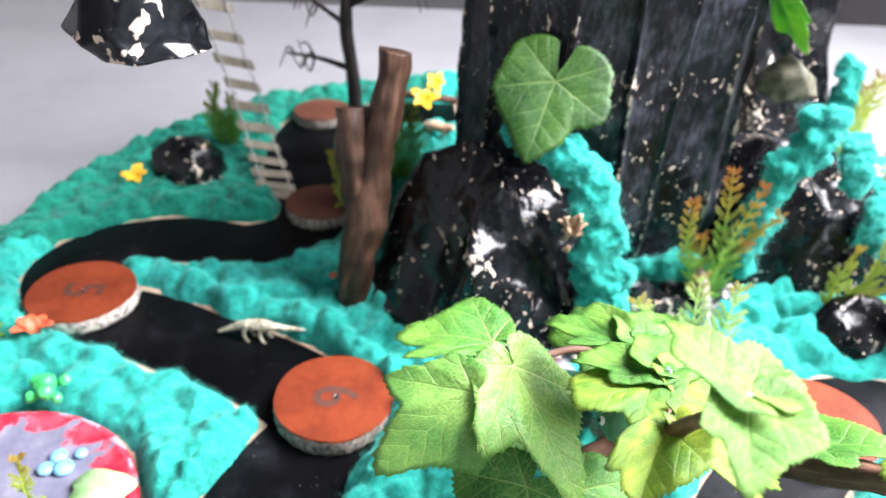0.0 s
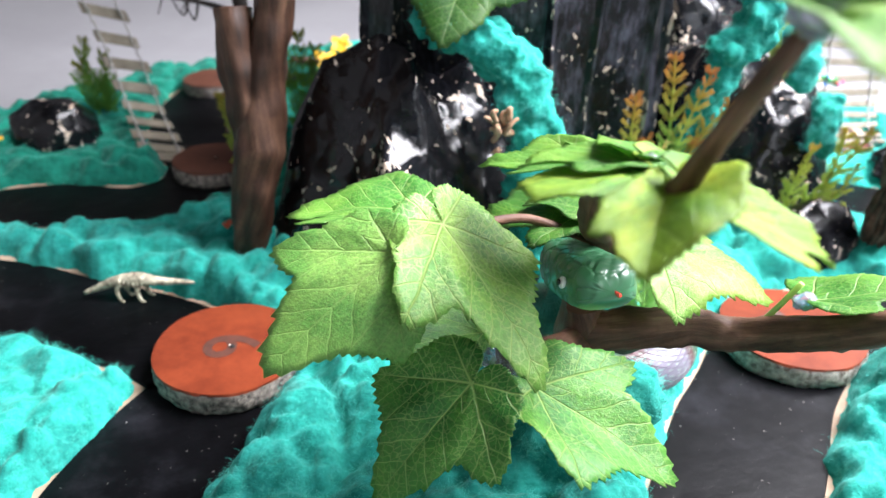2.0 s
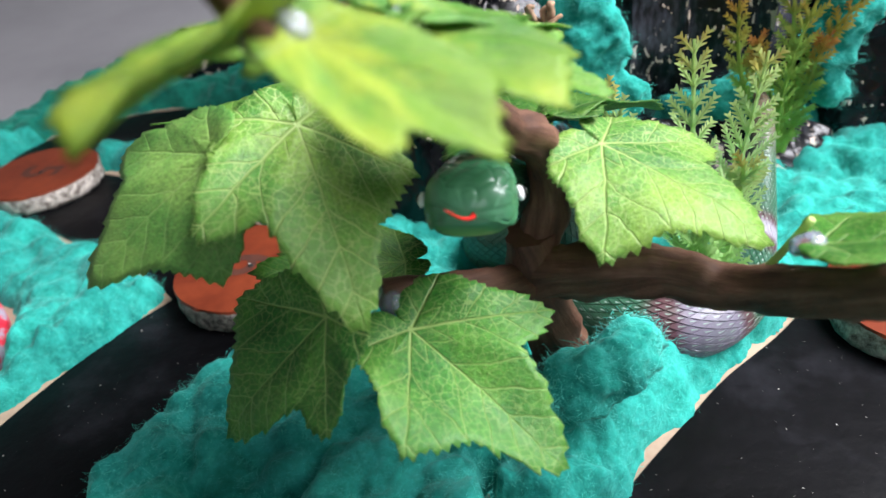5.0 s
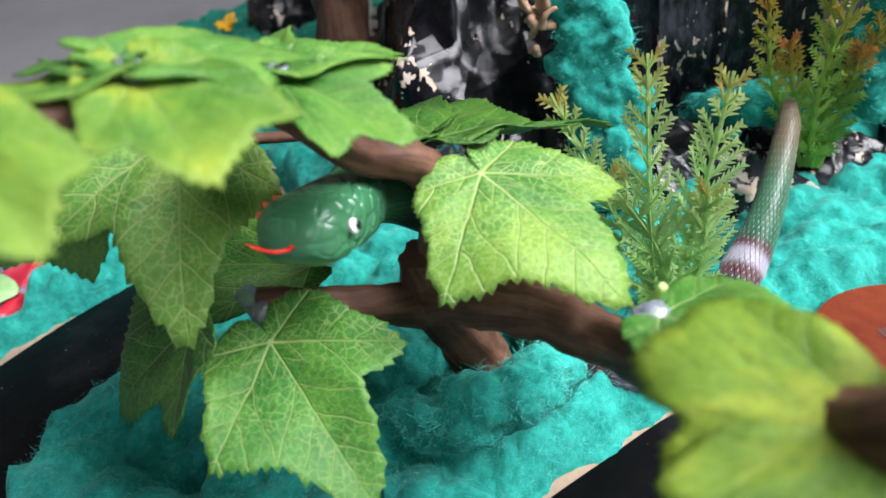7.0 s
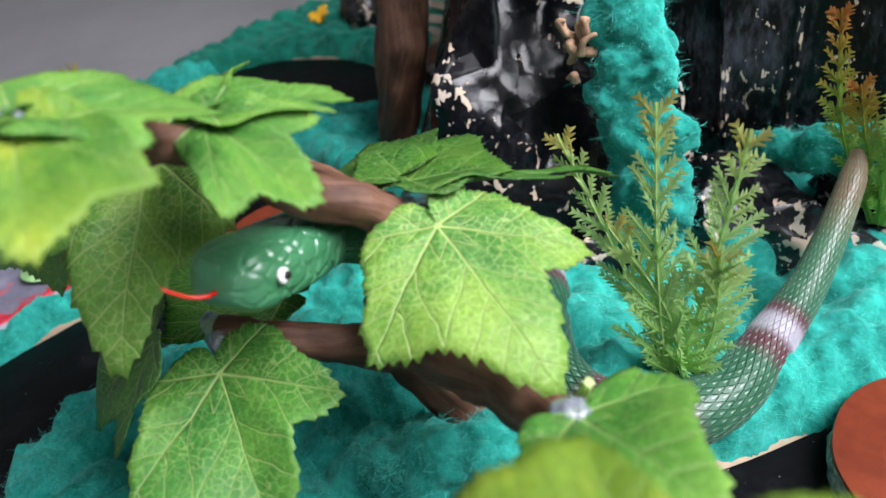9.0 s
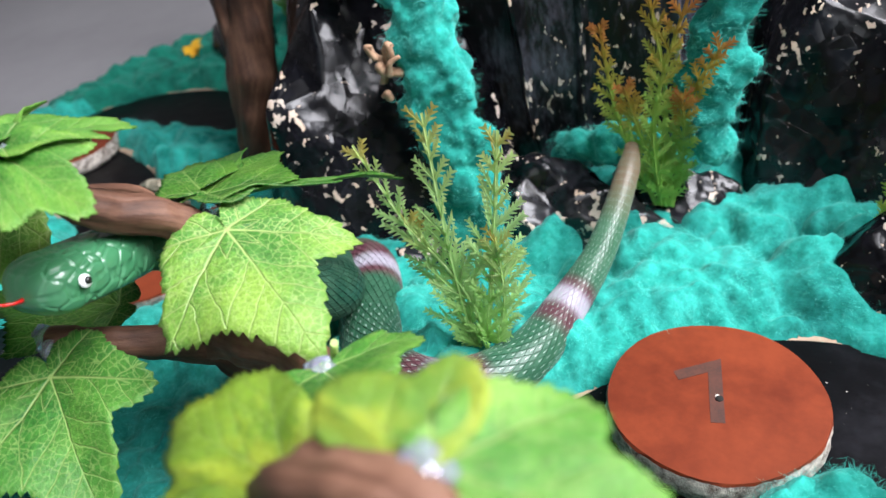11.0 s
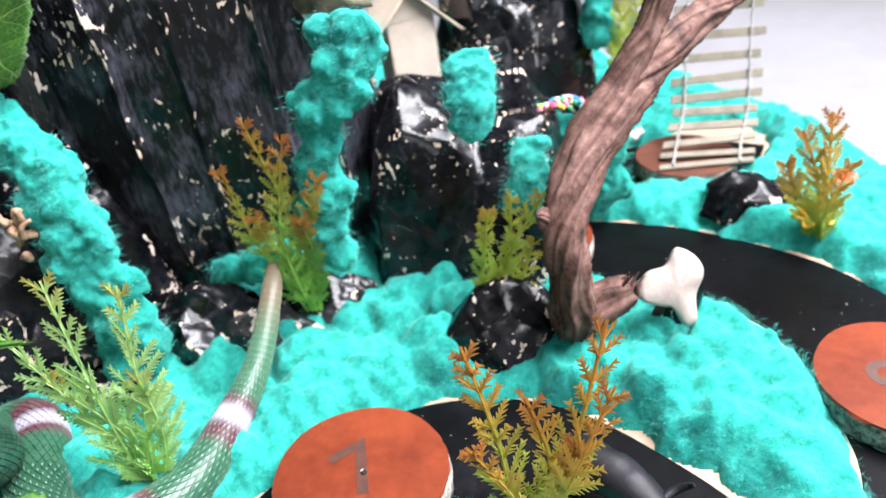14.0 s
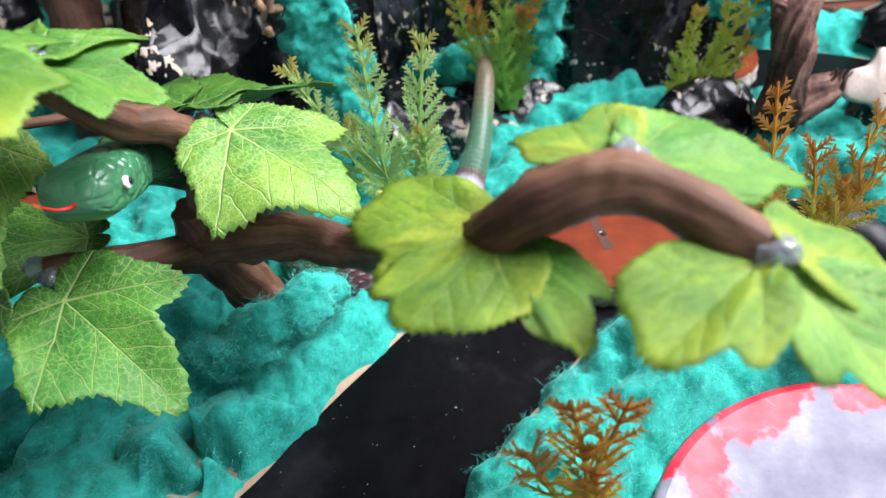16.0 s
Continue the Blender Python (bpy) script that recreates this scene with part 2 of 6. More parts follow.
def leaf_material(name, deep, mid, yellow, ythr, net, rib=0.9, pale_rim=0.38):
    """Cloth leaf: five main veins and a fine net of veins, read from the leaf's own flat plan in its UV map."""
    m, nt, b = mat(name, 0.44, 0.0, 0.5)
    uv = coord(nt, "UV")
    sep = nt.nodes.new("ShaderNodeSeparateXYZ")
    ln(nt, uv, sep.inputs[0])
    x, y = sep.outputs[0], sep.outputs[1]
    best = side = None
    wob = nd(nt, "TexNoise", Scale=5.0, Detail=2.0)
    ln(nt, uv, wob.inputs["Vector"])
    wv = math_n(nt, "MULTIPLY", math_n(nt, "SUBTRACT", wob.outputs["Fac"], 0.5), 0.10)
    for deg in (0, 57, -57, 112, -112):
        s, c = math.sin(radians(deg)), math.cos(radians(deg))
        across = math_n(nt, "ABSOLUTE", math_n(nt, "ADD", math_n(nt, "MULTIPLY", wv, 0.3), math_n(nt, "SUBTRACT", math_n(nt, "MULTIPLY", x, c), math_n(nt, "MULTIPLY", y, s))))
        ahead = math_n(nt, "ADD", math_n(nt, "MULTIPLY", x, s), math_n(nt, "MULTIPLY", y, c))
        back = math_n(nt, "MULTIPLY", math_n(nt, "LESS_THAN", ahead, -0.02), 1.0)
        d = math_n(nt, "ADD", math_n(nt, "ADD", across, back), math_n(nt, "MULTIPLY", ahead, 0.010))
        sv = math_n(nt, "SUBTRACT", ahead, math_n(nt, "MULTIPLY", across, 0.95))
        if best is None:
            best, side = d, sv
        else:
            nearer = math_n(nt, "LESS_THAN", d, best)
            side = math_n(nt, "ADD", math_n(nt, "MULTIPLY", sv, nearer), math_n(nt, "MULTIPLY", side, math_n(nt, "SUBTRACT", 1.0, nearer)))
            best = math_n(nt, "MINIMUM", best, d)
    main = ramp(nt, best, [(0.004, (rib, rib, rib)), (0.013, (0, 0, 0))])
    saw = math_n(nt, "ABSOLUTE", math_n(nt, "SUBTRACT", math_n(nt, "FRACT", math_n(nt, "MULTIPLY", math_n(nt, "ADD", side, wv), 5.5)), 0.5))
    netf = ramp(nt, saw, [(0.012, (net, net, net)), (0.042, (0, 0, 0))])
    vm = nt.nodes.new("ShaderNodeVectorMath")
    vm.operation = "MULTIPLY_ADD"
    ln(nt, wob.outputs["Color"], vm.inputs[0])
    vm.inputs[1].default_value = (0.12, 0.12, 0.0)
    ln(nt, uv, vm.inputs[2])
    v2 = nt.nodes.new("ShaderNodeTexVoronoi")
    v2.feature = "DISTANCE_TO_EDGE"
    v2.inputs["Scale"].default_value = 22.0
    ln(nt, vm.outputs[0], v2.inputs["Vector"])
    net2 = ramp(nt, v2.outputs["Distance"], [(0.018, (net * 0.85,) * 3), (0.068, (0, 0, 0))])
    patchy = ramp(nt, noise_tex(nt, 3.0, 3.0, 0.5, uv), [(0.36, (0.30, 0.30, 0.30)), (0.60, (1, 1, 1))])
    net2 = mix(nt, 1.0, net2, patchy, "MULTIPLY")
    veins = math_n(nt, "MAXIMUM", main, math_n(nt, "MAXIMUM", netf, net2))
    obi = nt.nodes.new("ShaderNodeObjectInfo")
    shift = nt.nodes.new("ShaderNodeVectorMath")
    shift.operation = "MULTIPLY_ADD"
    ln(nt, obi.outputs["Random"], shift.inputs[0])
    shift.inputs[1].default_value = (9.0, 17.0, 5.0)
    ln(nt, uv, shift.inputs[2])
    n1 = noise_tex(nt, 1.6, 3.0, 0.5, shift.outputs[0])
    n2 = noise_tex(nt, 9.0, 5.0, 0.65, shift.outputs[0])
    h = math_n(nt, "ADD", math_n(nt, "MULTIPLY", n1, 0.75), math_n(nt, "MULTIPLY", n2, 0.25))
    body = ramp(nt, h, [(0.36, deep), (0.50, mid), (ythr, yellow)])
    grain = ramp(nt, noise_tex(nt, 46.0, 3.0, 0.6, shift.outputs[0]), [(0.36, (0.72, 0.72, 0.72)), (0.64, (1.22, 1.22, 1.22))])
    body = mix(nt, 1.0, body, grain, "MULTIPLY")
    rim = nt.nodes.new("ShaderNodeVectorMath")
    rim.operation = "LENGTH"
    ln(nt, uv, rim.inputs[0])
    rimf = math_n(nt, "ADD", rim.outputs["Value"], math_n(nt, "MULTIPLY", math_n(nt, "SUBTRACT", n1, 0.5), 0.9))
    body = mix(nt, ramp(nt, rimf, [(0.30, (0, 0, 0)), (0.78, (pale_rim,) * 3)]), body, yellow)
    col = mix(nt, veins, body, (0.50, 0.66, 0.22))
    ln(nt, col, b.inputs["Base Color"])
    weave = nd(nt, "TexNoise", Scale=90.0, Detail=2.0)
    ln(nt, uv, weave.inputs["Vector"])
    hh = math_n(nt, "ADD", math_n(nt, "MULTIPLY", weave.outputs["Fac"], 0.35), math_n(nt, "MULTIPLY", n2, 0.5))
    hh = math_n(nt, "SUBTRACT", hh, math_n(nt, "MULTIPLY", math_n(nt, "MAXIMUM", main, netf), 0.8))
    pillow = math_n(nt, "MULTIPLY", math_n(nt, "MINIMUM", saw, 0.3), 0.55)
    bump(nt, b, math_n(nt, "ADD", hh, pillow), 0.60, 0.0011)
    tr = nt.nodes.new("ShaderNodeBsdfTranslucent")
    ln(nt, col, tr.inputs["Color"])
    ms = nt.nodes.new("ShaderNodeMixShader")
    ms.inputs[0].default_value = 0.40
    ln(nt, b.outputs[0], ms.inputs[1])
    ln(nt, tr.outputs[0], ms.inputs[2])
    ln(nt, ms.outputs[0], nt.nodes["Material Output"].inputs["Surface"])
    return m


LEAF = leaf_material("ivy_leaf_cloth", (0.036, 0.18, 0.023), (0.083, 0.29, 0.040), (0.235, 0.46, 0.068), 0.68, 0.45, 0.75)
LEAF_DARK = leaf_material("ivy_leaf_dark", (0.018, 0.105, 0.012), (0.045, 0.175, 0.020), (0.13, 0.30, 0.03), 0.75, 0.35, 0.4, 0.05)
LEAF_DEEP = leaf_material("ivy_leaf_deep_green", (0.010, 0.060, 0.006), (0.026, 0.108, 0.011), (0.075, 0.19, 0.02), 0.75, 0.16, 0.35, 0.02)
LEAF_LIGHT = leaf_material("ivy_leaf_pale", (0.055, 0.215, 0.030), (0.125, 0.335, 0.057), (0.290, 0.485, 0.075), 0.64, 0.85, 1.0)
# lower leaves: the shade cast by leaves above is put into this green
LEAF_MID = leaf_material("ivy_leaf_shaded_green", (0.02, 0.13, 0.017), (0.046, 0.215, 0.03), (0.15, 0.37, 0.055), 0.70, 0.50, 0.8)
LEAF_SOFT = leaf_material("ivy_leaf_soft_green", (0.062, 0.24, 0.04), (0.135, 0.365, 0.072), (0.29, 0.51, 0.115), 0.64, 0.3, 0.38)
LEAF_LIME = leaf_material("ivy_leaf_lime", (0.075, 0.205, 0.018), (0.17, 0.32, 0.028), (0.37, 0.47, 0.042), 0.60, 0.25, 0.4)
LEAF_YEL = leaf_material("ivy_leaf_yellowing", (0.07, 0.225, 0.026), (0.155, 0.34, 0.042), (0.4, 0.5, 0.055), 0.6, 0.25, 0.5)


# ---- mesh helpers ----
def part(name, bm, material, parent=None, label=""):
    """Links a bmesh as one mesh object, under a thing or a part when given."""
    me = bpy.data.meshes.new(name)
    bm.to_mesh(me)
    bm.free()
    for mm in (material if isinstance(material, (list, tuple)) else [material]):
        me.materials.append(mm)
    ob = new(name, me)
    if parent is not None:
        ob.parent = parent
    if label:
        ob["label"] = label
    return ob


def pydata(name, verts, faces, material, parent=None, smooth=True):
    me = bpy.data.meshes.new(name)
    me.from_pydata([tuple(v) for v in verts], [], faces)
    for mm in (material if isinstance(material, (list, tuple)) else [material]):
        me.materials.append(mm)
    if smooth:
        me.polygons.foreach_set("use_smooth", [True] * len(me.polygons))
    ob = new(name, me)
    if parent is not None:
        ob.parent = parent
    return ob


def empty(name, place=(0, 0, 0), label="", category="", group="", kind=""):
    ob = new(name)
    ob.location = place
    return tagged(ob, label, category, group, kind)


def catmull(points, per=8, closed=False):
    P = [Vector(p) for p in points]
    out = []
    n = len(P)
    for i in range(n if closed else n - 1):
        a, b, c, d = (P[(i - 1) % n], P[i], P[(i + 1) % n], P[(i + 2) % n]) if closed else (P[max(i - 1, 0)], P[i], P[i + 1], P[min(i + 2, n - 1)])
        for k in range(per):
            t = k / per
            out.append(0.5 * ((2 * b) + (c - a) * t + (2 * a - 5 * b + 4 * c - d) * t * t + (3 * b - a - 3 * c + d) * t ** 3))
    if not closed:
        out.append(P[-1])
    return out


def box_bm(bm, x0, x1, y0, y1, z0, z1, bev=0.0):
    r = bmesh.ops.create_cube(bm, size=1.0)
    bmesh.ops.scale(bm, vec=(x1 - x0, y1 - y0, z1 - z0), verts=r["verts"])
    bmesh.ops.translate(bm, vec=((x0 + x1) / 2, (y0 + y1) / 2, (z0 + z1) / 2), verts=r["verts"])
    if bev:
        es = list({e for v in r["verts"] for e in v.link_edges})
        bmesh.ops.bevel(bm, geom=es, offset=bev, segments=2, affect="EDGES")


def tube_bm(bm, pts, radii, seg=12, rough=0.0, rscale=60.0, caps=True, mi=0, per=6, gnarl=0.0):
    """A tube along a smooth curve with knobbly sides. UV: round, along (metres)."""
    uvl = bm.loops.layers.uv.verify()
    C = catmull(pts, per)
    R = []
    n = len(C)
    for i in range(n):
        s = i / (n - 1) * (len(radii) - 1)
        k = min(int(s), len(radii) - 2)
        R.append(radii[k] * (1 - s + k) + radii[k + 1] * (s - k))
    rings, length, dist = [], 0.0, []
    up = Vector((0.13, 0.31, 0.94))
    for i, c in enumerate(C):
        d = (C[min(i + 1, n - 1)] - C[max(i - 1, 0)]).normalized()
        if i:
            length += (c - C[i - 1]).length
        dist.append(length)
        side = d.cross(up)
        if side.length < 1e-3:
            side = d.orthogonal()
        side.normalize()
        up = side.cross(d).normalized()
        ring = []
        for j in range(seg):
            a = 2 * math.pi * j / seg
            o = side * math.cos(a) + up * math.sin(a)
            r = R[i]
            if rough:
                g = Vector((math.cos(a) * 1.7, math.sin(a) * 1.7, length * 16))
                r *= 1 + rough * (0.9 * noise.noise(g) - 0.55 * abs(noise.noise(g * 2.3 + Vector((3, 1, 0)))) + 0.12)
                q = c + o * r
                r *= 1 + rough * (noise.noise(q * rscale) + 0.5 * noise.noise(Vector((q.x * rscale * 3, q.y * rscale * 3, q.z * rscale))))
            if gnarl:
                # cracks that wind round the wood, and swellings
                w = a + 26 * length + 0.8 * noise.noise(Vector((length * 45, a * 0.3, rscale)))
                g = Vector((math.cos(w) * 1.5, math.sin(w) * 1.5, length * 11))
                r *= 1 + gnarl * (0.75 - 2.1 * abs(noise.noise(g * 1.5)) ** 0.7 + 0.5 * noise.noise(g * 0.8 + Vector((9, 2, length * 30))))
                r *= 1 + gnarl * 0.45 * (0.4 - abs(noise.noise(Vector((math.cos(w) * 5, math.sin(w) * 5, length * 34)))))
            ring.append(bm.verts.new(c + o * r))
        rings.append(ring)
    for i in range(n - 1):
        for j in range(seg):
            k = (j + 1) % seg
            f = bm.faces.new((rings[i][j], rings[i][k], rings[i + 1][k], rings[i + 1][j]))
            f.smooth, f.material_index = True, mi
            for lp, (u, v) in zip(f.loops, ((j, i), (j + 1, i), (j + 1, i + 1), (j, i + 1))):
                lp[uvl].uv = (u / seg * 2 * math.pi * R[i], dist[v])
    if caps:
        for ring, rev in ((rings[0], True), (rings[-1], False)):
            try:
                f = bm.faces.new(list(reversed(ring)) if rev else ring)
                f.material_index = mi
            except ValueError:
                pass
    return C


def blob_bm(bm, place, r, seed=0.0, amp=0.25, freq=1.6, sub=3, mi=0, squash=(1, 1, 1), turn=0.0):
    """A lumpy rounded body."""
    res = bmesh.ops.create_icosphere(bm, subdivisions=sub, radius=1.0)
    rot = Matrix.Rotation(turn, 3, "Z")
    for v in res["verts"]:
        d = v.co.normalized()
        k = 1 + amp * noise.noise(d * freq + Vector((seed, seed * 1.7, -seed))) + amp * 0.5 * noise.noise(d * freq * 2.7 + Vector((-seed, seed, 3)))
        v.co = rot @ Vector((d.x * r * k * squash[0], d.y * r * k * squash[1], d.z * r * k * squash[2])) + Vector(place)
    for v in res["verts"]:
        for f in v.link_faces:
            f.smooth, f.material_index = True, mi
    return res["verts"]


# ---- room and table ----
BX, BY, BR = 0.18, 0.45, 0.352          # the round board: middle and radius
X0, X1, Y0, Y1, Z0, Z1 = -1.25, 0.85, -1.15, 3.0, -0.76, 1.95


def wall_with_hole(name, axis, at, a0, a1, hole, thick, label):
    """A wall across x or y with an optional window opening (a0, a1, z0, z1)."""
    bm = bmesh.new()
    lo, hi = (at, at + thick) if thick > 0 else (at + thick, at)
    cells = [(a0, a1, Z0, Z1)] if hole is None else [(a0, hole[0], Z0, Z1), (hole[1], a1, Z0, Z1), (hole[0], hole[1], Z0, hole[2]), (hole[0], hole[1], hole[3], Z1)]
    for p, q, r, s in cells:
        if axis == "x":
            box_bm(bm, lo, hi, p, q, r, s)
        else:
            box_bm(bm, p, q, lo, hi, r, s)
    return tagged(part(name, bm, WALL), label, "wall", kind="structure")


wall_with_hole("wall_east", "x", X1, Y0, Y1, (0.02, 0.80, 0.42, 1.22), 0.12, "white painted wall with a wide window opening")
wall_with_hole("wall_west", "x", X0, Y0, Y1, None, -0.12, "plain white painted wall in shade")
wall_with_hole("wall_north", "y", Y1, X0 - 0.12, X1 + 0.12, None, 0.12, "plain white painted wall behind the table")
wall_with_hole("wall_south", "y", Y0, X0 - 0.12, X1 + 0.12, (-0.11, 1.21, 0.49, 1.41), -0.12, "white painted wall with a window opening")
bm = bmesh.new()
box_bm(bm, X0 - 0.12, X1 + 0.12, Y0 - 0.12, Y1 + 0.12, Z0 - 0.1, Z0)
tagged(part("floor", bm, FLOORM), "plain grey floor of the room", "floor", kind="structure")
bm = bmesh.new()
box_bm(bm, X0 - 0.12, X1 + 0.12, Y0 - 0.12, Y1 + 0.12, Z1, Z1 + 0.1)
tagged(part("ceiling", bm, WALL), "plain white painted ceiling", "ceiling", kind="structure")

table = empty("table", (BX, BY, Z0), "pale plain table that carries the round model board", "table")
bm = bmesh.new()
box_bm(bm, -0.95, 0.60, -0.5, 0.62, -Z0 - 0.032, -Z0 - 0.006, 0.003)
part("tabletop", bm, TABLE, table)
for sx in (-0.88, 0.53):
    for sy in (-0.43, 0.55):
        bm = bmesh.new()
        box_bm(bm, sx - 0.025, sx + 0.025, sy - 0.025, sy + 0.025, 0.0, -Z0 - 0.032, 0.003)
        part("leg", bm, TABLE, table)

# ---- the board, its painted track and its pools ----
board = empty("model_board", (BX, BY, -0.006), "round beige board carrying a painted jungle track", "board")
bm = bmesh.new()
ringv = []
for k in range(96):
    a = 2 * math.pi * k / 96
    r = BR * (1 + 0.004 * math.sin(5 * a + 1) + 0.003 * math.sin(11 * a))
    ringv.append((r * math.cos(a), r * math.sin(a)))
top = [bm.verts.new((x, y, 0.006)) for x, y in ringv]
low = [bm.verts.new((x, y, 0.0002)) for x, y in ringv]
bm.faces.new(top)
bm.faces.new(list(reversed(low)))
for k in range(96):
    j = (k + 1) % 96
    bm.faces.new((low[k], low[j], top[j], top[k]))
part("base", bm, BOARD, board)

TRACK = [(0.12, 0.70), (0.06, 0.695), (0.004, 0.675), (-0.004, 0.63), (0.002, 0.58), (0.026, 0.532), (0.020, 0.494), (-0.012, 0.477), (-0.055, 0.481), (-0.092, 0.470), (-0.108, 0.44),
         (-0.086, 0.408), (-0.045, 0.394), (-0.006, 0.376), (0.034, 0.358), (0.062, 0.332), (0.052, 0.298), (0.037, 0.262), (0.036, 0.225), (0.062, 0.185), (0.115, 0.168), (0.172, 0.182), (0.214, 0.222),
         (0.238, 0.262), (0.262, 0.297), (0.291, 0.332), (0.318, 0.348), (0.350, 0.345), (0.384, 0.325), (0.412, 0.298), (0.437, 0.288), (0.460, 0.305), (0.469, 0.342), (0.467, 0.392),
         (0.455, 0.424), (0.428, 0.448), (0.395, 0.464), (0.360, 0.474), (0.340, 0.498), (0.352, 0.532), (0.392, 0.550), (0.436, 0.548), (0.452, 0.575)]
HALF = 0.0255


def half_at(x, y):
    """Half the track's width, which narrows where it leaves the seventh disc."""
    return HALF * (1 - 0.30 * math.exp(-((x - 0.395) ** 2 + (y - 0.315) ** 2) / 0.0016))


TC = [Vector((p.x, p.y, 0)) for p in catmull([(x, y, 0) for x, y in TRACK], 8)]
bm = bmesh.new()
rows_ = []
for i, c in enumerate(TC):
    d = (TC[min(i + 1, len(TC) - 1)] - TC[max(i - 1, 0)]).normalized()
    s = Vector((-d.y, d.x, 0))
    w = half_at(c.x, c.y) * (1.0 + 0.10 * noise.noise(c * 25))
    turn = (TC[min(i + 3, len(TC) - 1)] - c).normalized().cross((c - TC[max(i - 3, 0)]).normalized()).z
    span = (TC[min(i + 3, len(TC) - 1)] - TC[max(i - 3, 0)]).length / 2
    tight = 0.85 * span / max(1e-4, abs(turn))
    rows_.append([bm.verts.new((c.x + s.x * (min(w, tight) if q * turn < 0 else w) * q - BX, c.y + s.y * (min(w, tight) if q * turn < 0 else w) * q - BY, 0.0066 if abs(q) < 1 else 0.0061)) for q in (-1, -0.985, -0.5, 0, 0.5, 0.985, 1)])
for a, b in zip(rows_, rows_[1:]):
    for k in range(6):
        bm.faces.new((a[k + 1], a[k], b[k], b[k + 1]))
for i in range(0, len(TC), 3):
    c = TC[i]
    if math.hypot(c.x - 0.437, c.y - 0.29) > 0.035:
        continue
    w = half_at(c.x, c.y)
    ring = [bm.verts.new((c.x - BX + w * math.cos(k * math.pi / 14), c.y - BY + w * math.sin(k * math.pi / 14), 0.0061 + 0.0000012 * i)) for k in range(28)]
    for p, q in zip(ring, ring[1:] + ring[:1]):
        bm.faces.new((rows_[i][3], p, q))
part("track", bm, PATHBLACK, board, "matt black painted winding track")

POOLS = [(-0.066, 0.262, 0.064), (0.356, 0.208, 0.062)]
TCN = np.array([(p.x, p.y) for p in TC])


def track_distance(x, y):
    return float(np.sqrt(((TCN - (x, y)) ** 2).sum(1).min()))


def puff(x, y):
    """Wool lumps, 0 to 1."""
    p = Vector((x, y, 0.3))
    q = p + 0.006 * noise.noise_vector(p * 60)
    a = math.sqrt(1 - min(1.0, 1.10 * noise.voronoi(q * 56)[0][0]) ** 2.0)
    b = math.sqrt(1 - min(1.0, 1.10 * noise.voronoi(q * 112)[0][0]) ** 2.0)
    c = noise.noise(p * 330)
    e = 1 - min(1.0, 1.15 * noise.voronoi(q * 240)[0][0] ** 2.0)
    return 0.66 * a + 0.25 * b + 0.05 * e + 0.04 * (0.5 + 0.5 * c)


def smooth01(v):
    v = min(1.0, max(0.0, v))
    return v * v * (3 - 2 * v)


def moss_height(x, y):
    """Height of the green wool over the board; zero or less where the board is bare."""
    d = track_distance(x, y) - half_at(x, y) - 0.0015 + 0.0036 * noise.noise(Vector((x, y, 0)) * 90) + 0.0040 * noise.noise(Vector((x, y, 2)) * 42)
    for px, py, pr in POOLS:
        d = min(d, math.hypot(x - px, y - py) - pr + 0.004 * noise.noise(Vector((x, y, 7)) * 60))
    e = BR - 0.002 - math.hypot(x - BX, y - BY) + 0.003 * noise.noise(Vector((x, y, 3)) * 60)
    d = min(d, e)
    if d <= 0:
        return d
    low = noise.noise(Vector((x, y, 1.3)) * 17)
    thick = 0.0200 + 0.008 * low
    far = smooth01((math.hypot(x - BX, y - 0.36) - 0.16) / 0.12)
    thick *= 1 - 0.25 * far
    thick *= 1 - 0.62 * math.exp(-((x - 0.334) ** 2 + (y - 0.383) ** 2) / 0.00042)
    bare = noise.noise(Vector((x, y, 5.1)) * 34) + 0.35 * noise.noise(Vector((x, y, 8.1)) * 120)
    if 0.17 < x < 0.26 and y < 0.31 and bare > 0.42:
        thick *= max(0.0, 1 - (bare - 0.42) * 7)
    return (math.sqrt(min(1.0, d / 0.008)) * thick * (0.05 + 1.0 * puff(x, y) ** 1.9)) - 0.0002


STEP = 0.0015
NX = int(2 * BR / STEP) + 3
gx0, gy0 = BX - BR - STEP, BY - BR - STEP
H = np.zeros((NX, NX))
for i in range(NX):
    for j in range(NX):
        x, y = gx0 + i * STEP, gy0 + j * STEP
        H[i, j] = moss_height(x, y) if (x - BX) ** 2 + (y - BY) ** 2 < (BR + 0.004) ** 2 else -1.0
# neighbouring wool areas between the bends of the track, found by flooding
patch = np.full((NX, NX), -1, int)
patches = []
inside = H > 0.0006
for i in range(NX):
    for j in range(NX):
        if inside[i, j] and patch[i, j] < 0:
            stack, cells = [(i, j)], []
            patch[i, j] = len(patches)
            while stack:
                a, b = stack.pop()
                cells.append((a, b))
                for da, db in ((1, 0), (-1, 0), (0, 1), (0, -1)):
                    p, q = a + da, b + db
                    if 0 <= p < NX and 0 <= q < NX and inside[p, q] and patch[p, q] < 0:
                        patch[p, q] = len(patches)
                        stack.append((p, q))
            patches.append(cells)
rng = np.random.default_rng(5)


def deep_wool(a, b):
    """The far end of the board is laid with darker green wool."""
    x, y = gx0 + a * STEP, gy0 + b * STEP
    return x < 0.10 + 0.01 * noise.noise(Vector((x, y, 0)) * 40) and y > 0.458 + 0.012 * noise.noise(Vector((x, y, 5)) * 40)


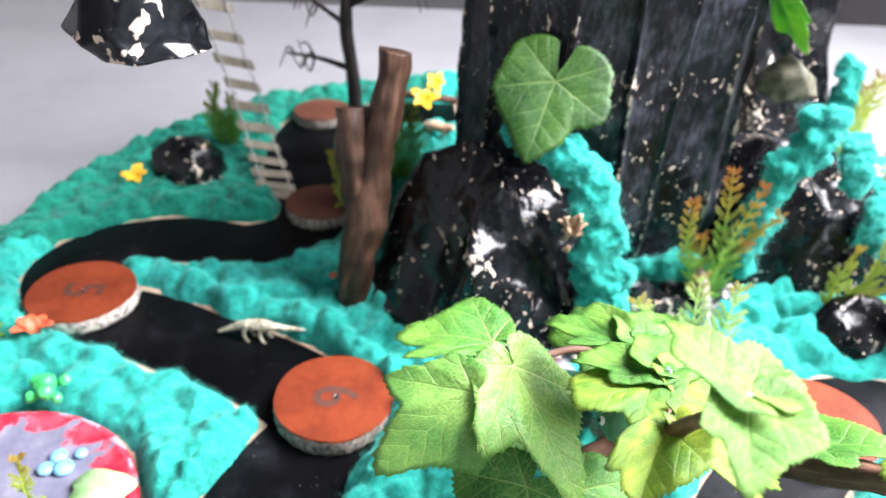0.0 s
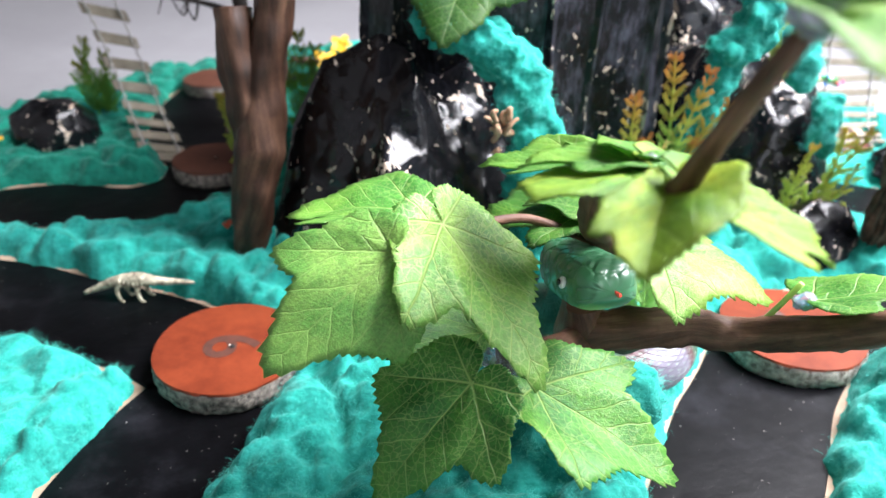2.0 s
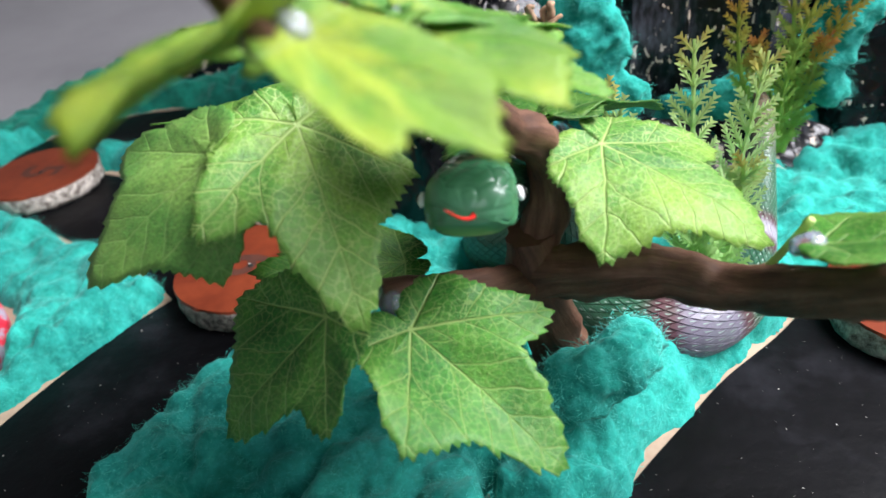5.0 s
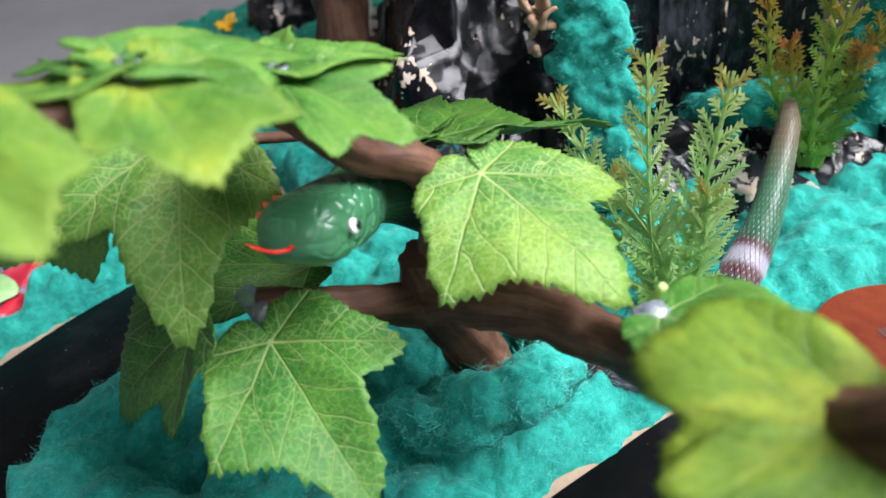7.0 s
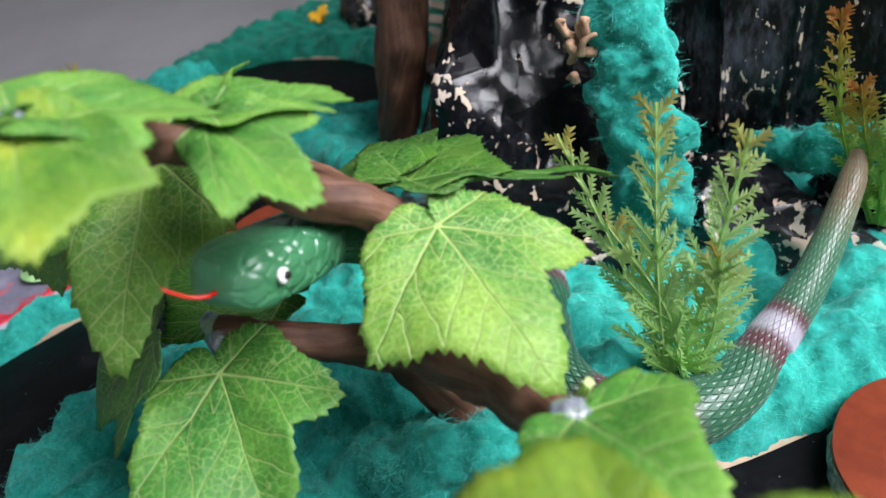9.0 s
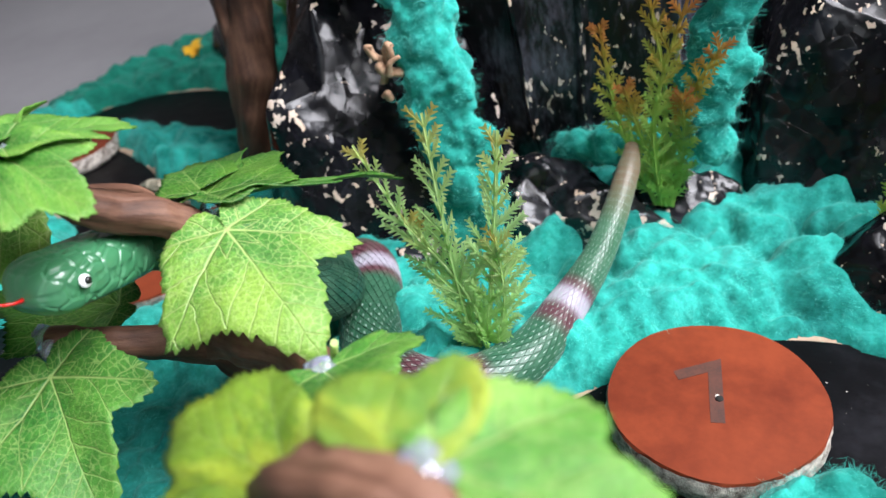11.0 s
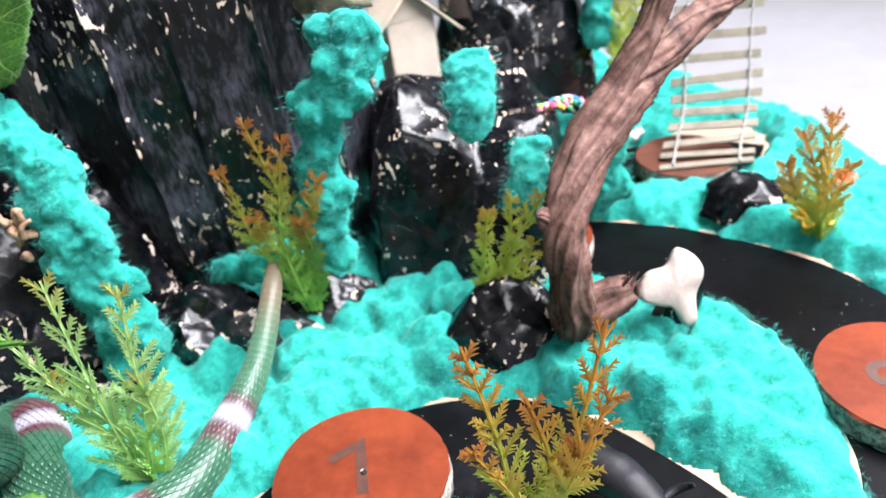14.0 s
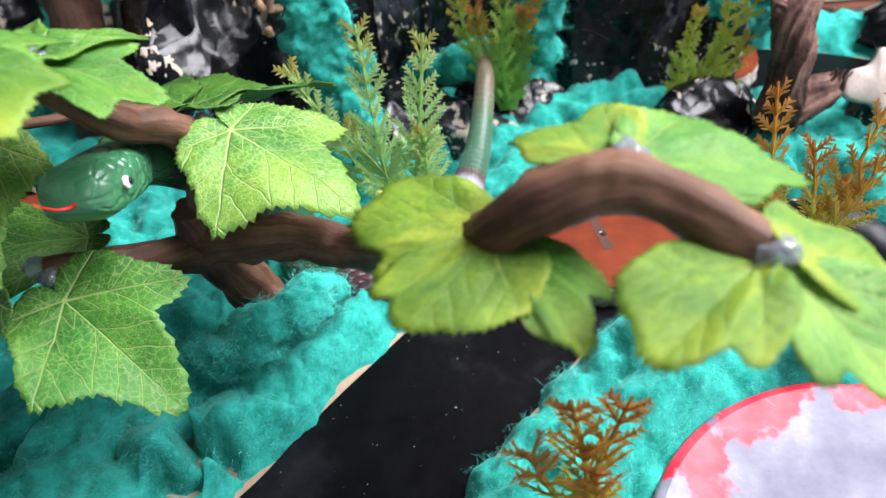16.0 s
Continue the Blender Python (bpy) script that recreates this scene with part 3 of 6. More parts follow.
def lay_wool(cells, material, label):
    if len(cells) < 40:
        return
    need = set()
    for a, b in cells:
        for da in (-1, 0):
            for db in (-1, 0):
                need.add((a + da, b + db))
    index, verts, faces = {}, [], []
    for a, b in need:
        quad = []
        for p, q in ((a, b), (a + 1, b), (a + 1, b + 1), (a, b + 1)):
            if (p, q) not in index:
                index[p, q] = len(verts)
                x, y = gx0 + p * STEP, gy0 + q * STEP
                j1 = noise.noise(Vector((x, y, 11)) * 300) * 0.0009
                j2 = noise.noise(Vector((x, y, 17)) * 300) * 0.0009
                verts.append((x + j1, y + j2, max(H[p, q], -0.0006) + 0.0001))
            quad.append(index[p, q])
        faces.append(quad)
    tagged(pydata("moss_wool", verts, faces, material), label, "moss", "moss on the board", "stuff")


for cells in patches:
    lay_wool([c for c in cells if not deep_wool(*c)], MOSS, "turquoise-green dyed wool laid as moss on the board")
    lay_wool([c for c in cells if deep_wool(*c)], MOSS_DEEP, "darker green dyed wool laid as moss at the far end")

# loose wool fibres that stand off the moss
cells = np.array([c for c in np.argwhere(inside) if not deep_wool(*c)])
near = np.exp(-((gy0 + cells[:, 1] * STEP - 0.30) / 0.20).clip(0, None) ** 2)
pick = cells[rng.choice(len(cells), 130000, p=near / near.sum())]
base = np.stack([gx0 + (pick[:, 0] + rng.random(len(pick))) * STEP, gy0 + (pick[:, 1] + rng.random(len(pick))) * STEP, H[pick[:, 0], pick[:, 1]] - 0.0006], 1)


def fibres(base, rng, length=(0.0018, 0.0052), width=0.000030, lift=0.30):
    n = len(base)
    a = rng.random(n) * 2 * np.pi
    L = rng.uniform(*length, n)
    up = rng.normal(lift, 0.35, n).clip(-0.2, 1.0)
    turn = rng.normal(0, 2.2, n)
    pts = [base]
    for k in range(2):
        ang = a + turn * k
        step = np.stack([np.cos(ang), np.sin(ang), up * (1.0 - 1.3 * k)], 1) * (L / 2)[:, None]
        pts.append(pts[-1] + step)
    s = np.stack([-np.sin(a), np.cos(a), rng.normal(0, 0.5, n)], 1) * width
    vs = np.concatenate([np.stack([p - s * w, p + s * w], 1) for p, w in zip(pts, (1, 0.9, 0.4))], 1)
    idx = np.arange(n)[:, None] * 6
    fs = np.concatenate([idx + np.array([[k, k + 1, k + 3, k + 2]]) for k in (0, 2)], 0)
    return vs.reshape(-1, 3), fs


vs, fs = fibres(base, rng)
tagged(pydata("wool_fibre", vs.tolist(), fs.tolist(), FIBRE, smooth=False), "fine loose turquoise wool fibres on the moss", "moss fibres", kind="stuff")


# ---- numbered wooden discs ----
def wooden_disc(x, y, r, h, text, turn, bark, label, scale=0.52, paint=None):
    thing = empty("wooden_disc", (x, y, 0.0008), label, "wooden disc", "numbered discs on the track")
    bm = bmesh.new()
    n = 72
    rad = [r * (1 + 0.012 * math.sin(2 * math.pi * k / n * 2 + x * 50) + 0.008 * math.sin(2 * math.pi * k / n * 5 + y * 80)) for k in range(n)]
    def ring(f, z, jit=0.0):
        out = []
        for k in range(n):
            a = 2 * math.pi * k / n
            q = rad[k] * f + jit * noise.noise(Vector((math.cos(a) * 9, math.sin(a) * 9, z * 900 + x * 30)))
            out.append(bm.verts.new((q * math.cos(a), q * math.sin(a), z)))
        return out
    rs = [ring(0.985, 0.0, 0.0012), ring(1.0, h * 0.25, 0.0016), ring(1.0, h * 0.6, 0.0016), ring(0.995, h * 0.9, 0.0008), ring(0.985, h), ring(0.5, h + 0.0001)]
    bm.faces.new(list(reversed(rs[0])))
    for ri, (a, b) in enumerate(zip(rs, rs[1:])):
        for k in range(n):
            f = bm.faces.new((a[k], a[(k + 1) % n], b[(k + 1) % n], b[k]))
            f.material_index = 0 if ri < 3 else 1
            f.smooth = ri < 3
    f = bm.faces.new(rs[-1])
    f.material_index = 1
    part("slice", bm, [bark, paint or DISCRED], thing)
    if text:
        cu = bpy.data.curves.new("numeral", "FONT")
        cu.body, cu.size, cu.align_x, cu.align_y, cu.extrude = text, r * 2 * scale, "CENTER", "CENTER", 0.00004
        cu.offset = r * 0.014
        tmp = bpy.data.objects.new("tmp", cu)
        scene.collection.objects.link(tmp)
        bpy.context.view_layer.update()
        me = bpy.data.meshes.new_from_object(tmp.evaluated_get(bpy.context.evaluated_depsgraph_get()))
        bpy.data.objects.remove(tmp)
        me.materials.clear()
        me.materials.append(INK)
        ob = new("numeral", me)
        ob.parent = thing
        ob.matrix_local = pose(0, 0, h + 0.00016, 0, 0, turn)
        ob["label"] = "hand-inked dark numeral"
    for px, py, rr, mm, nm in ((0.0015, -0.001, 0.0011, HOLE, "pin_hole"), (0.0008, -0.0003, 0.0006, PIN, "pin")):
        bm = bmesh.new()
        bmesh.ops.create_icosphere(bm, subdivisions=2, radius=rr)
        bmesh.ops.scale(bm, vec=(1, 1, 0.45), verts=bm.verts)
        bmesh.ops.translate(bm, vec=(px, py, h + 0.0003), verts=bm.verts)
        part(nm, bm, mm, thing)
    return thing


RB = "red-brown painted wood slice, "
wooden_disc(0.293, 0.334, 0.0285, 0.0092, "7", 38, DISCBARK, RB + "inked seven, pale bark edge")
wooden_disc(0.066, 0.3365, 0.0285, 0.0092, "6", -78, DISCBARK_DARK, RB + "inked six, speckled bark edge")
wooden_disc(-0.086, 0.410, 0.0290, 0.0092, "5", -85, DISCBARK, RB + "inked five, pale bark edge")
wooden_disc(0.4675, 0.3695, 0.0275, 0.0092, "8", 80, DISCBARK_DARK, RB + "inked eight, dark bark edge")
wooden_disc(0.352, 0.468, 0.0240, 0.0092, "", 0, DISCBARK, RB + "bare top, beside a black rock")
wooden_disc(0.429, 0.541, 0.0255, 0.0092, "", 0, DISCBARK_DARK, RB + "bare top, under a rope ladder", paint=DISCBROWN)
wooden_disc(0.030, 0.520, 0.0240, 0.0092, "", 0, DISCBARK_DARK, RB + "bare top, beside the forked stump", paint=DISCBROWN)
wooden_disc(0.004, 0.679, 0.0240, 0.0092, "", 0, DISCBARK_DARK, RB + "bare top, far bend of track", paint=DISCBROWN)


# ---- black mountain and rocks ----
def facet(d, planes):
    r = 9.0
    for n_, k in planes:
        c = d.dot(n_)
        if c > 0.05:
            r = min(r, k / c)
    return r


def rock(name, place, size, seed, label, mat_=None, planes=12, crump=0.10, category="rock", boxy=0.0, peak=(0.0, 0.0), taper=0.0, cuts=(), fine=1.0):
    """Boulder of folded paper: a few broad faces, straight crisp folds, slack dents, seated on the ground."""
    rr = random.Random(seed)
    pl = []
    for _ in range(planes):
        v = Vector((rr.gauss(0, 1), rr.gauss(0, 1), rr.gauss(0.2, 0.8))).normalized()
        pl.append((v, rr.uniform(0.78, 0.98)))
    pl += [(Vector(n_).normalized(), k) for n_, k in cuts]
    # straight folds that run right across: sums of triangle waves along slanting directions
    folds = []
    for k in range(9):
        n_ = Vector((rr.gauss(0, 1), rr.gauss(0, 1), rr.gauss(0, 0.6))).normalized()
        fq = fine * (0.55, 0.75, 0.95, 1.2, 1.5, 1.9, 2.4, 3.0, 4.2)[k]
        folds.append((n_, fq, rr.random(), rr.uniform(0.7, 1.2) / fq))
    bm = bmesh.new()
    coarse = 2 if max(size) < 0.035 and crump < 0.3 else 3
    bmesh.ops.create_icosphere(bm, subdivisions=coarse, radius=1.0)
    edge = 1.2 / 2 ** coarse
    off = Vector((seed * 1.3, -seed * 0.7, seed * 2.1))
    for v in bm.verts:
        # uneven facets: corners shifted over the surface
        d = (v.co.normalized() + 0.34 * edge * Vector((rr.uniform(-1, 1), rr.uniform(-1, 1), rr.uniform(-1, 1)))).normalized()
        r = min(facet(d, pl), 1.10)
        if boxy:
            r *= 1 + boxy * ((d.x ** 4 + d.y ** 4 + d.z ** 4) ** -0.25 - 1.15)
        e = Vector((d.x, d.y * size[1] / size[0], d.z * size[2] / size[0]))
        w = e + 0.07 * noise.noise_vector(e * 1.9 + off)
        fold = 0.0
        for n_, fq, ph, am in folds:
            fold += am * (2 * abs((w.dot(n_) * fq + ph) % 1.0 - 0.5) - 0.5)
        r *= 1 + crump * fold + rr.uniform(-0.35, 0.35) * crump
        zn = max(0.0, d.z * r)
        k = 1 - taper * zn
        v.co = Vector((d.x * r * size[0] * k + peak[0] * zn, d.y * r * size[1] * k + peak[1] * zn, max(d.z, -0.12) * r * size[2]))
    # facets stay flat between crisp folds; a fine rumple lies over them
    bmesh.ops.subdivide_edges(bm, edges=list(bm.edges), cuts=5 if coarse == 3 else 6, use_grid_fill=True)
    bm.normal_update()
    for v in bm.verts:
        q = v.co * 95 + off
        v.co += v.normal * (0.00055 * fine * (0.5 - 2 * abs(noise.noise(q))) + 0.00025 * noise.noise(q * 2.7))
    for f in bm.faces:
        f.smooth = True
    ob = part(name, bm, mat_ or BLACKROCK)
    ob.location = place
    return tagged(ob, label, category, "black crumpled rocks")


BR_L = "boulder of crumpled black paper, torn pale creases"
rock("rock", (0.137, 0.414, 0.004), (0.063, 0.058, 0.107), 3, "large " + BR_L, BLACKROCK_WORN, crump=0.10, fine=1.2, peak=(0.016, 0.0), taper=0.10, cuts=[((0.41, -0.44, 0.80), 0.74), ((0.73, -0.30, 0.60), 0.78), ((-0.6, -0.5, 0.6), 0.80), ((0.25, -0.9, 0.1), 0.82)])
rock("rock", (0.318, 0.463, 0.004), (0.052, 0.046, 0.088), 8, "tall " + BR_L, BLACKROCK_CLEAN, crump=0.095, fine=1.25, boxy=1.0, peak=(0.004, 0.018), cuts=[((0.65, -0.48, 0.58), 0.90), ((-0.45, -0.85, 0.2), 0.84), ((0.1, -0.95, 0.3), 0.88), ((1.0, -0.1, -0.45), 0.60)])
rock("rock", (0.339, 0.403, 0.005), (0.031, 0.022, 0.0255), 12, "small rounded " + BR_L, BLACKROCK_CLEAN, crump=0.05, planes=18, fine=1.3)
rock("rock", (0.213, 0.412, 0.003), (0.040, 0.022, 0.027), 21, "low crushed " + BR_L, BLACKTORN, crump=0.34, planes=16, fine=1.9)
rock("rock", (0.262, 0.424, 0.003), (0.032, 0.018, 0.020), 23, "low crumpled " + BR_L, BLACKTORN, crump=0.34, planes=16, fine=1.8)
rock("rock", (0.176, 0.378, 0.003), (0.030, 0.016, 0.014), 25, "low torn " + BR_L, BLACKTORN, crump=0.34, fine=1.6)
rock("rock", (0.448, 0.488, 0.006), (0.021, 0.014, 0.019), 31, "small " + BR_L + " by flowers", crump=0.10)
rock("rock", (-0.072, 0.556, 0.006), (0.030, 0.022, 0.026), 37, "small " + BR_L + " by a flower", crump=0.10)
rock("rock", (0.334, 0.604, 0.004), (0.046, 0.042, 0.190), 44, "tall dark " + BR_L, BLACKROCK_CLEAN, crump=0.12)

MX, MY = 0.203, 0.502


def mountain():
    """Tall column wrapped in black painted paper with long upright pleats."""
    bm = bmesh.new()
    NA, NZ = 360, 110
    rings = []
    rr = random.Random(4)
    # irregular flat sides with a pinched fold at each corner
    corners, a = [], 0.0
    while a < 2 * math.pi - 0.2:
        corners.append((a, rr.uniform(0.91, 1.08), rr.uniform(-0.9, 0.9), rr.uniform(0.02, 0.09)))
        a += rr.uniform(0.24, 0.62)
    NC = len(corners)
    for k in range(NZ + 1):
        z = 0.31 * k / NZ
        row = []
        cs = [(c[0] + c[2] * z, c[1] + 0.05 * noise.noise(Vector((q * 3.7, z * 14, 2.0))), c[3] * (0.6 + noise.noise(Vector((q * 5.1, z * 25, 9.0))))) for q, c in enumerate(corners)]
        cs.sort()
        for i in range(NA):
            a = 2 * math.pi * i / NA
            base = 0.080 - 0.010 * smooth01((0.05 - z) / 0.05) - 0.028 * smooth01((z - 0.17) / 0.15)
            n0 = max((q for q in range(NC) if cs[q][0] <= a), default=NC - 1)
            p0, p1 = cs[n0], cs[(n0 + 1) % NC]
            a0 = p0[0] if p0[0] <= a else p0[0] - 2 * math.pi
            a1 = p1[0] if p1[0] > a0 else p1[0] + 2 * math.pi
            x0_, y0_ = p0[1] * math.cos(a0), p0[1] * math.sin(a0)
            x1_, y1_ = p1[1] * math.cos(a1), p1[1] * math.sin(a1)
            den = math.cos(a) * (y1_ - y0_) - math.sin(a) * (x1_ - x0_)
            flat_ = (x0_ * y1_ - x1_ * y0_) / den if abs(den) > 1e-6 else 1.0
            f = min(1.12, max(0.85, flat_)) - 1.0
            for pc, am in ((a0, p0[2]), (a1, p1[2])):
                f += max(0.0, am) * max(0.0, 1 - abs(a - pc) / 0.035)
            p = Vector((math.cos(a) * 0.08, math.sin(a) * 0.08, z * 0.6))
            f += 0.020 * noise.noise(p * 24) + 0.006 * (1 - 2 * abs(noise.noise(p * 55)))
            r = base * (1 + f)
            row.append(bm.verts.new((r * math.cos(a), r * math.sin(a), z)))
        rings.append(row)
    for a, b in zip(rings, rings[1:]):
        for i in range(NA):
            j = (i + 1) % NA
            bm.faces.new((a[i], a[j], b[j], b[i]))
    bm.faces.new(rings[-1])
    bm.faces.new(list(reversed(rings[0])))
    ob = part("mountain", bm, BLACKFOIL)
    ob.location = (MX, MY, 0.001)
    return tagged(ob, "tall column-like mountain wrapped in pleated black-painted paper, flecked white", "mountain")


mountain()


# ---- wool tufts on the rocks ----
WOOL_COARSE = bpy.data.textures.new("wool_coarse", "CLOUDS")
WOOL_COARSE.noise_scale, WOOL_COARSE.noise_depth = 0.007, 2
WOOL_FINE = bpy.data.textures.new("wool_fine", "CLOUDS")
WOOL_FINE.noise_scale, WOOL_FINE.noise_depth = 0.0022, 2


def wool_strip(points, radii, seed, label):
    """Soft lumps of wool pressed together along a line, with loose fibres."""
    C = catmull(points, 5)
    radii = [0.84 * q for q in radii]
    bm = bmesh.new()
    rr = random.Random(seed)
    spots = []
    for i, c in enumerate(C):
        s = i / (len(C) - 1) * (len(radii) - 1)
        k = min(int(s), len(radii) - 2)
        r = radii[k] * (1 - s + k) + radii[k + 1] * (s - k)
        o = Vector((rr.uniform(-1, 1), rr.uniform(-0.4, 0.4), rr.uniform(-0.6, 0.6))) * r * 0.45
        for sat in range(4):
            q = r * (rr.uniform(0.70, 0.98) if sat == 0 else rr.uniform(0.30, 0.62))
            off = o if sat == 0 else o + Vector((rr.gauss(0, 1), -abs(rr.gauss(0, 0.6)), rr.gauss(0, 1))).normalized() * r * 0.75
            for v in blob_bm(bm, c + off, q, rr.uniform(0, 50), 0.42, 1.9, 3, squash=(1.08, 0.78, 1)):
                if rr.random() < 0.8:
                    spots.append(tuple(v.co))
    ob = tagged(part("moss_tuft", bm, MOSS), label, "moss", "wool tufts on the rocks")
    rm = ob.modifiers.new("merge", "REMESH")
    rm.mode, rm.voxel_size, rm.use_smooth_shade = "VOXEL", 0.0011, True
    sm = ob.modifiers.new("soften", "SMOOTH")
    sm.factor, sm.iterations = 0.5, 3
    for tex, strength in ((WOOL_COARSE, 0.0030), (WOOL_FINE, 0.0010)):
        dm = ob.modifiers.new("fluff", "DISPLACE")
        dm.texture, dm.strength, dm.mid_level = tex, strength, 0.5
    vs_, fs_ = fibres(np.array(spots), np.random.default_rng(seed), (0.0022, 0.0060), 0.00004, 0.1)
    fb = pydata("loose_fibre", vs_.tolist(), fs_.tolist(), FIBRE, ob, smooth=False)
    fb["kind"] = "stuff"
    return ob


WT = "tuft of turquoise wool stuck "
wool_strip([(0.150, 0.415, 0.117), (0.168, 0.402, 0.111), (0.183, 0.395, 0.098), (0.190, 0.389, 0.081), (0.193, 0.387, 0.060), (0.197, 0.385, 0.040), (0.196, 0.383, 0.020)], [0.010, 0.0115, 0.012, 0.012, 0.0125, 0.013, 0.013], 2, WT + "down the side of a black boulder")
wool_strip([(0.297, 0.418, 0.124), (0.292, 0.415, 0.115), (0.281, 0.414, 0.098), (0.277, 0.414, 0.078), (0.275, 0.414, 0.058), (0.272, 0.416, 0.040)], [0.012, 0.0115, 0.009, 0.0085, 0.009, 0.009], 3, WT + "between the mountain and a rock")
wool_strip([(0.222, 0.424, 0.030), (0.236, 0.422, 0.033), (0.250, 0.424, 0.036)], [0.008, 0.009, 0.009], 4, WT + "at the mountain's foot")
wool_strip([(0.332, 0.446, 0.099), (0.332, 0.438, 0.092), (0.333, 0.433, 0.083)], [0.0080, 0.0088, 0.0080], 5, WT + "on top of a black rock")
wool_strip([(0.351, 0.438, 0.069), (0.350, 0.434, 0.059), (0.349, 0.430, 0.049)], [0.0068, 0.0076, 0.0070], 6, WT + "on a tall black rock")
wool_strip([(0.384, 0.578, 0.100), (0.388, 0.577, 0.084), (0.390, 0.576, 0.068)], [0.008, 0.009, 0.009], 7, WT + "on a slim upright rock")


wool_strip([(0.174, 0.270, 0.016), (0.184, 0.264, 0.024), (0.196, 0.268, 0.030), (0.205, 0.279, 0.030), (0.207, 0.291, 0.022)], [0.0072, 0.0085, 0.0092, 0.0085, 0.0072], 9, "heap of turquoise wool round the foot of the ivy tree")


# ---- ivy tree in the foreground ----
def leaf_outline(deg, full=0.0):
    """Radius of the lobed leaf by angle from its tip axis, tip = 1."""
    a = abs(deg)
    K = [(0, 1.0), (7, 0.89), (16, 0.74), (26, 0.635), (34, 0.62), (46, 0.665), (57, 0.71), (66, 0.62), (78, 0.47), (90, 0.42), (102, 0.405), (112, 0.37), (124, 0.32), (140, 0.27), (154, 0.235), (165, 0.19), (174, 0.12), (180, 0.04)]
    for (p, q), (r, s) in zip(K, K[1:]):
        if a <= r:
            t = (a - p) / (r - p)
            t = t * t * (3 - 2 * t) if p not in (0, 174) else t
            v = q * (1 - t) + s * t
            return v + full * (0.80 - 0.25 * a / 180 - v) if a < 168 else v
    return 0.05


def leaf(c, tip, lobe, other, material, thing, seed=0, fold=0.10, bulge=0.10, full=0.0, rear=1.0, back=1.0):
    """A cloth ivy leaf: stalk point, tip and the points of its two side lobes (other may be None: the mirror of lobe)."""
    c = Vector(c)
    Y = Vector(tip) - c
    L = Y.length
    y = Y / L
    xp = (Vector(lobe) - c - 0.387 * Y) / 0.595
    if other is None:
        xq = xp - 2 * xp.dot(y) * y
    else:
        xq = (c + 0.387 * Y - Vector(other)) / 0.595
    z = (xp.normalized() + xq.normalized()).cross(y).normalized()
    if z.z < 0:
        z = -z
    bm = bmesh.new()
    uvl = bm.loops.layers.uv.verify()
    NA, NR = 144, 10
    rr = random.Random(seed)
    teeth = [rr.uniform(0.35, 1.2) for _ in range(NA)]
    one_sided = rr.choice((-1, 1))
    rings, flat = [], {}
    for k in range(1, NR + 1):
        row = []
        for i in range(NA):
            deg = -180 + 360 * (i + 0.5) / NA
            r = leaf_outline(deg, full) * (1 - (1 - rear) * smooth01((-deg - 75) / 45)) * (1 - (1 - back) * smooth01((abs(deg) - 80) / 45))
            # one bay between tip and lobe is cut deeper than the other
            r *= 1 - 0.13 * math.exp(-((deg - one_sided * 35) / 9.0) ** 2) + 0.04 * math.exp(-((deg + one_sided * 33) / 12.0) ** 2)
            if k == NR:
                r *= 1 + (0.034 if i % 2 else -0.020) * teeth[i] + 0.03 * noise.noise(Vector((i * 0.30, seed * 3.1, 0)))
            f = (k / NR) ** 0.85
            px, py = math.sin(radians(deg)) * r * f, math.cos(radians(deg)) * r * f
            crease = min(abs((deg - v0 + 180) % 360 - 180) for v0 in (0, 57, -57, 112, -112)) / 28.0
            d = f * r
            pz = fold * f * min(1.0, crease) * 0.35 + bulge * d * (0.9 - d) + 0.07 * f * noise.noise(Vector((px * 2.3 + seed, py * 2.3, seed * 0.37)))
            pz -= 0.10 * max(0.0, f - 0.75) * (0.5 + noise.noise(Vector((deg * 0.03, seed * 1.9, 4.0))))
            q = c + (xp if px > 0 else xq) * px + Y * py + z * (pz * L)
            v = bm.verts.new(q)
            flat[v] = (px, py)
            row.append(v)
        rings.append(row)
    mid = bm.verts.new(c)
    flat[mid] = (0, 0)
    fs = []
    for i in range(NA):
        j = (i + 1) % NA
        fs.append(bm.faces.new((mid, rings[0][j], rings[0][i])))
        for a, b in zip(rings, rings[1:]):
            fs.append(bm.faces.new((a[i], a[j], b[j], b[i])))
    for f in fs:
        f.smooth = True
        for lp in f.loops:
            lp[uvl].uv = flat[lp.vert]
    bmesh.ops.recalc_face_normals(bm, faces=bm.faces)
    ob = part("leaf", bm, material, thing)
    so = ob.modifiers.new("thickness", "SOLIDIFY")
    so.thickness = 0.0003
    return ob


ivy = empty("ivy_tree", (0, 0, 0), "small branch tree with green cloth ivy leaves on the moss", "artificial tree")
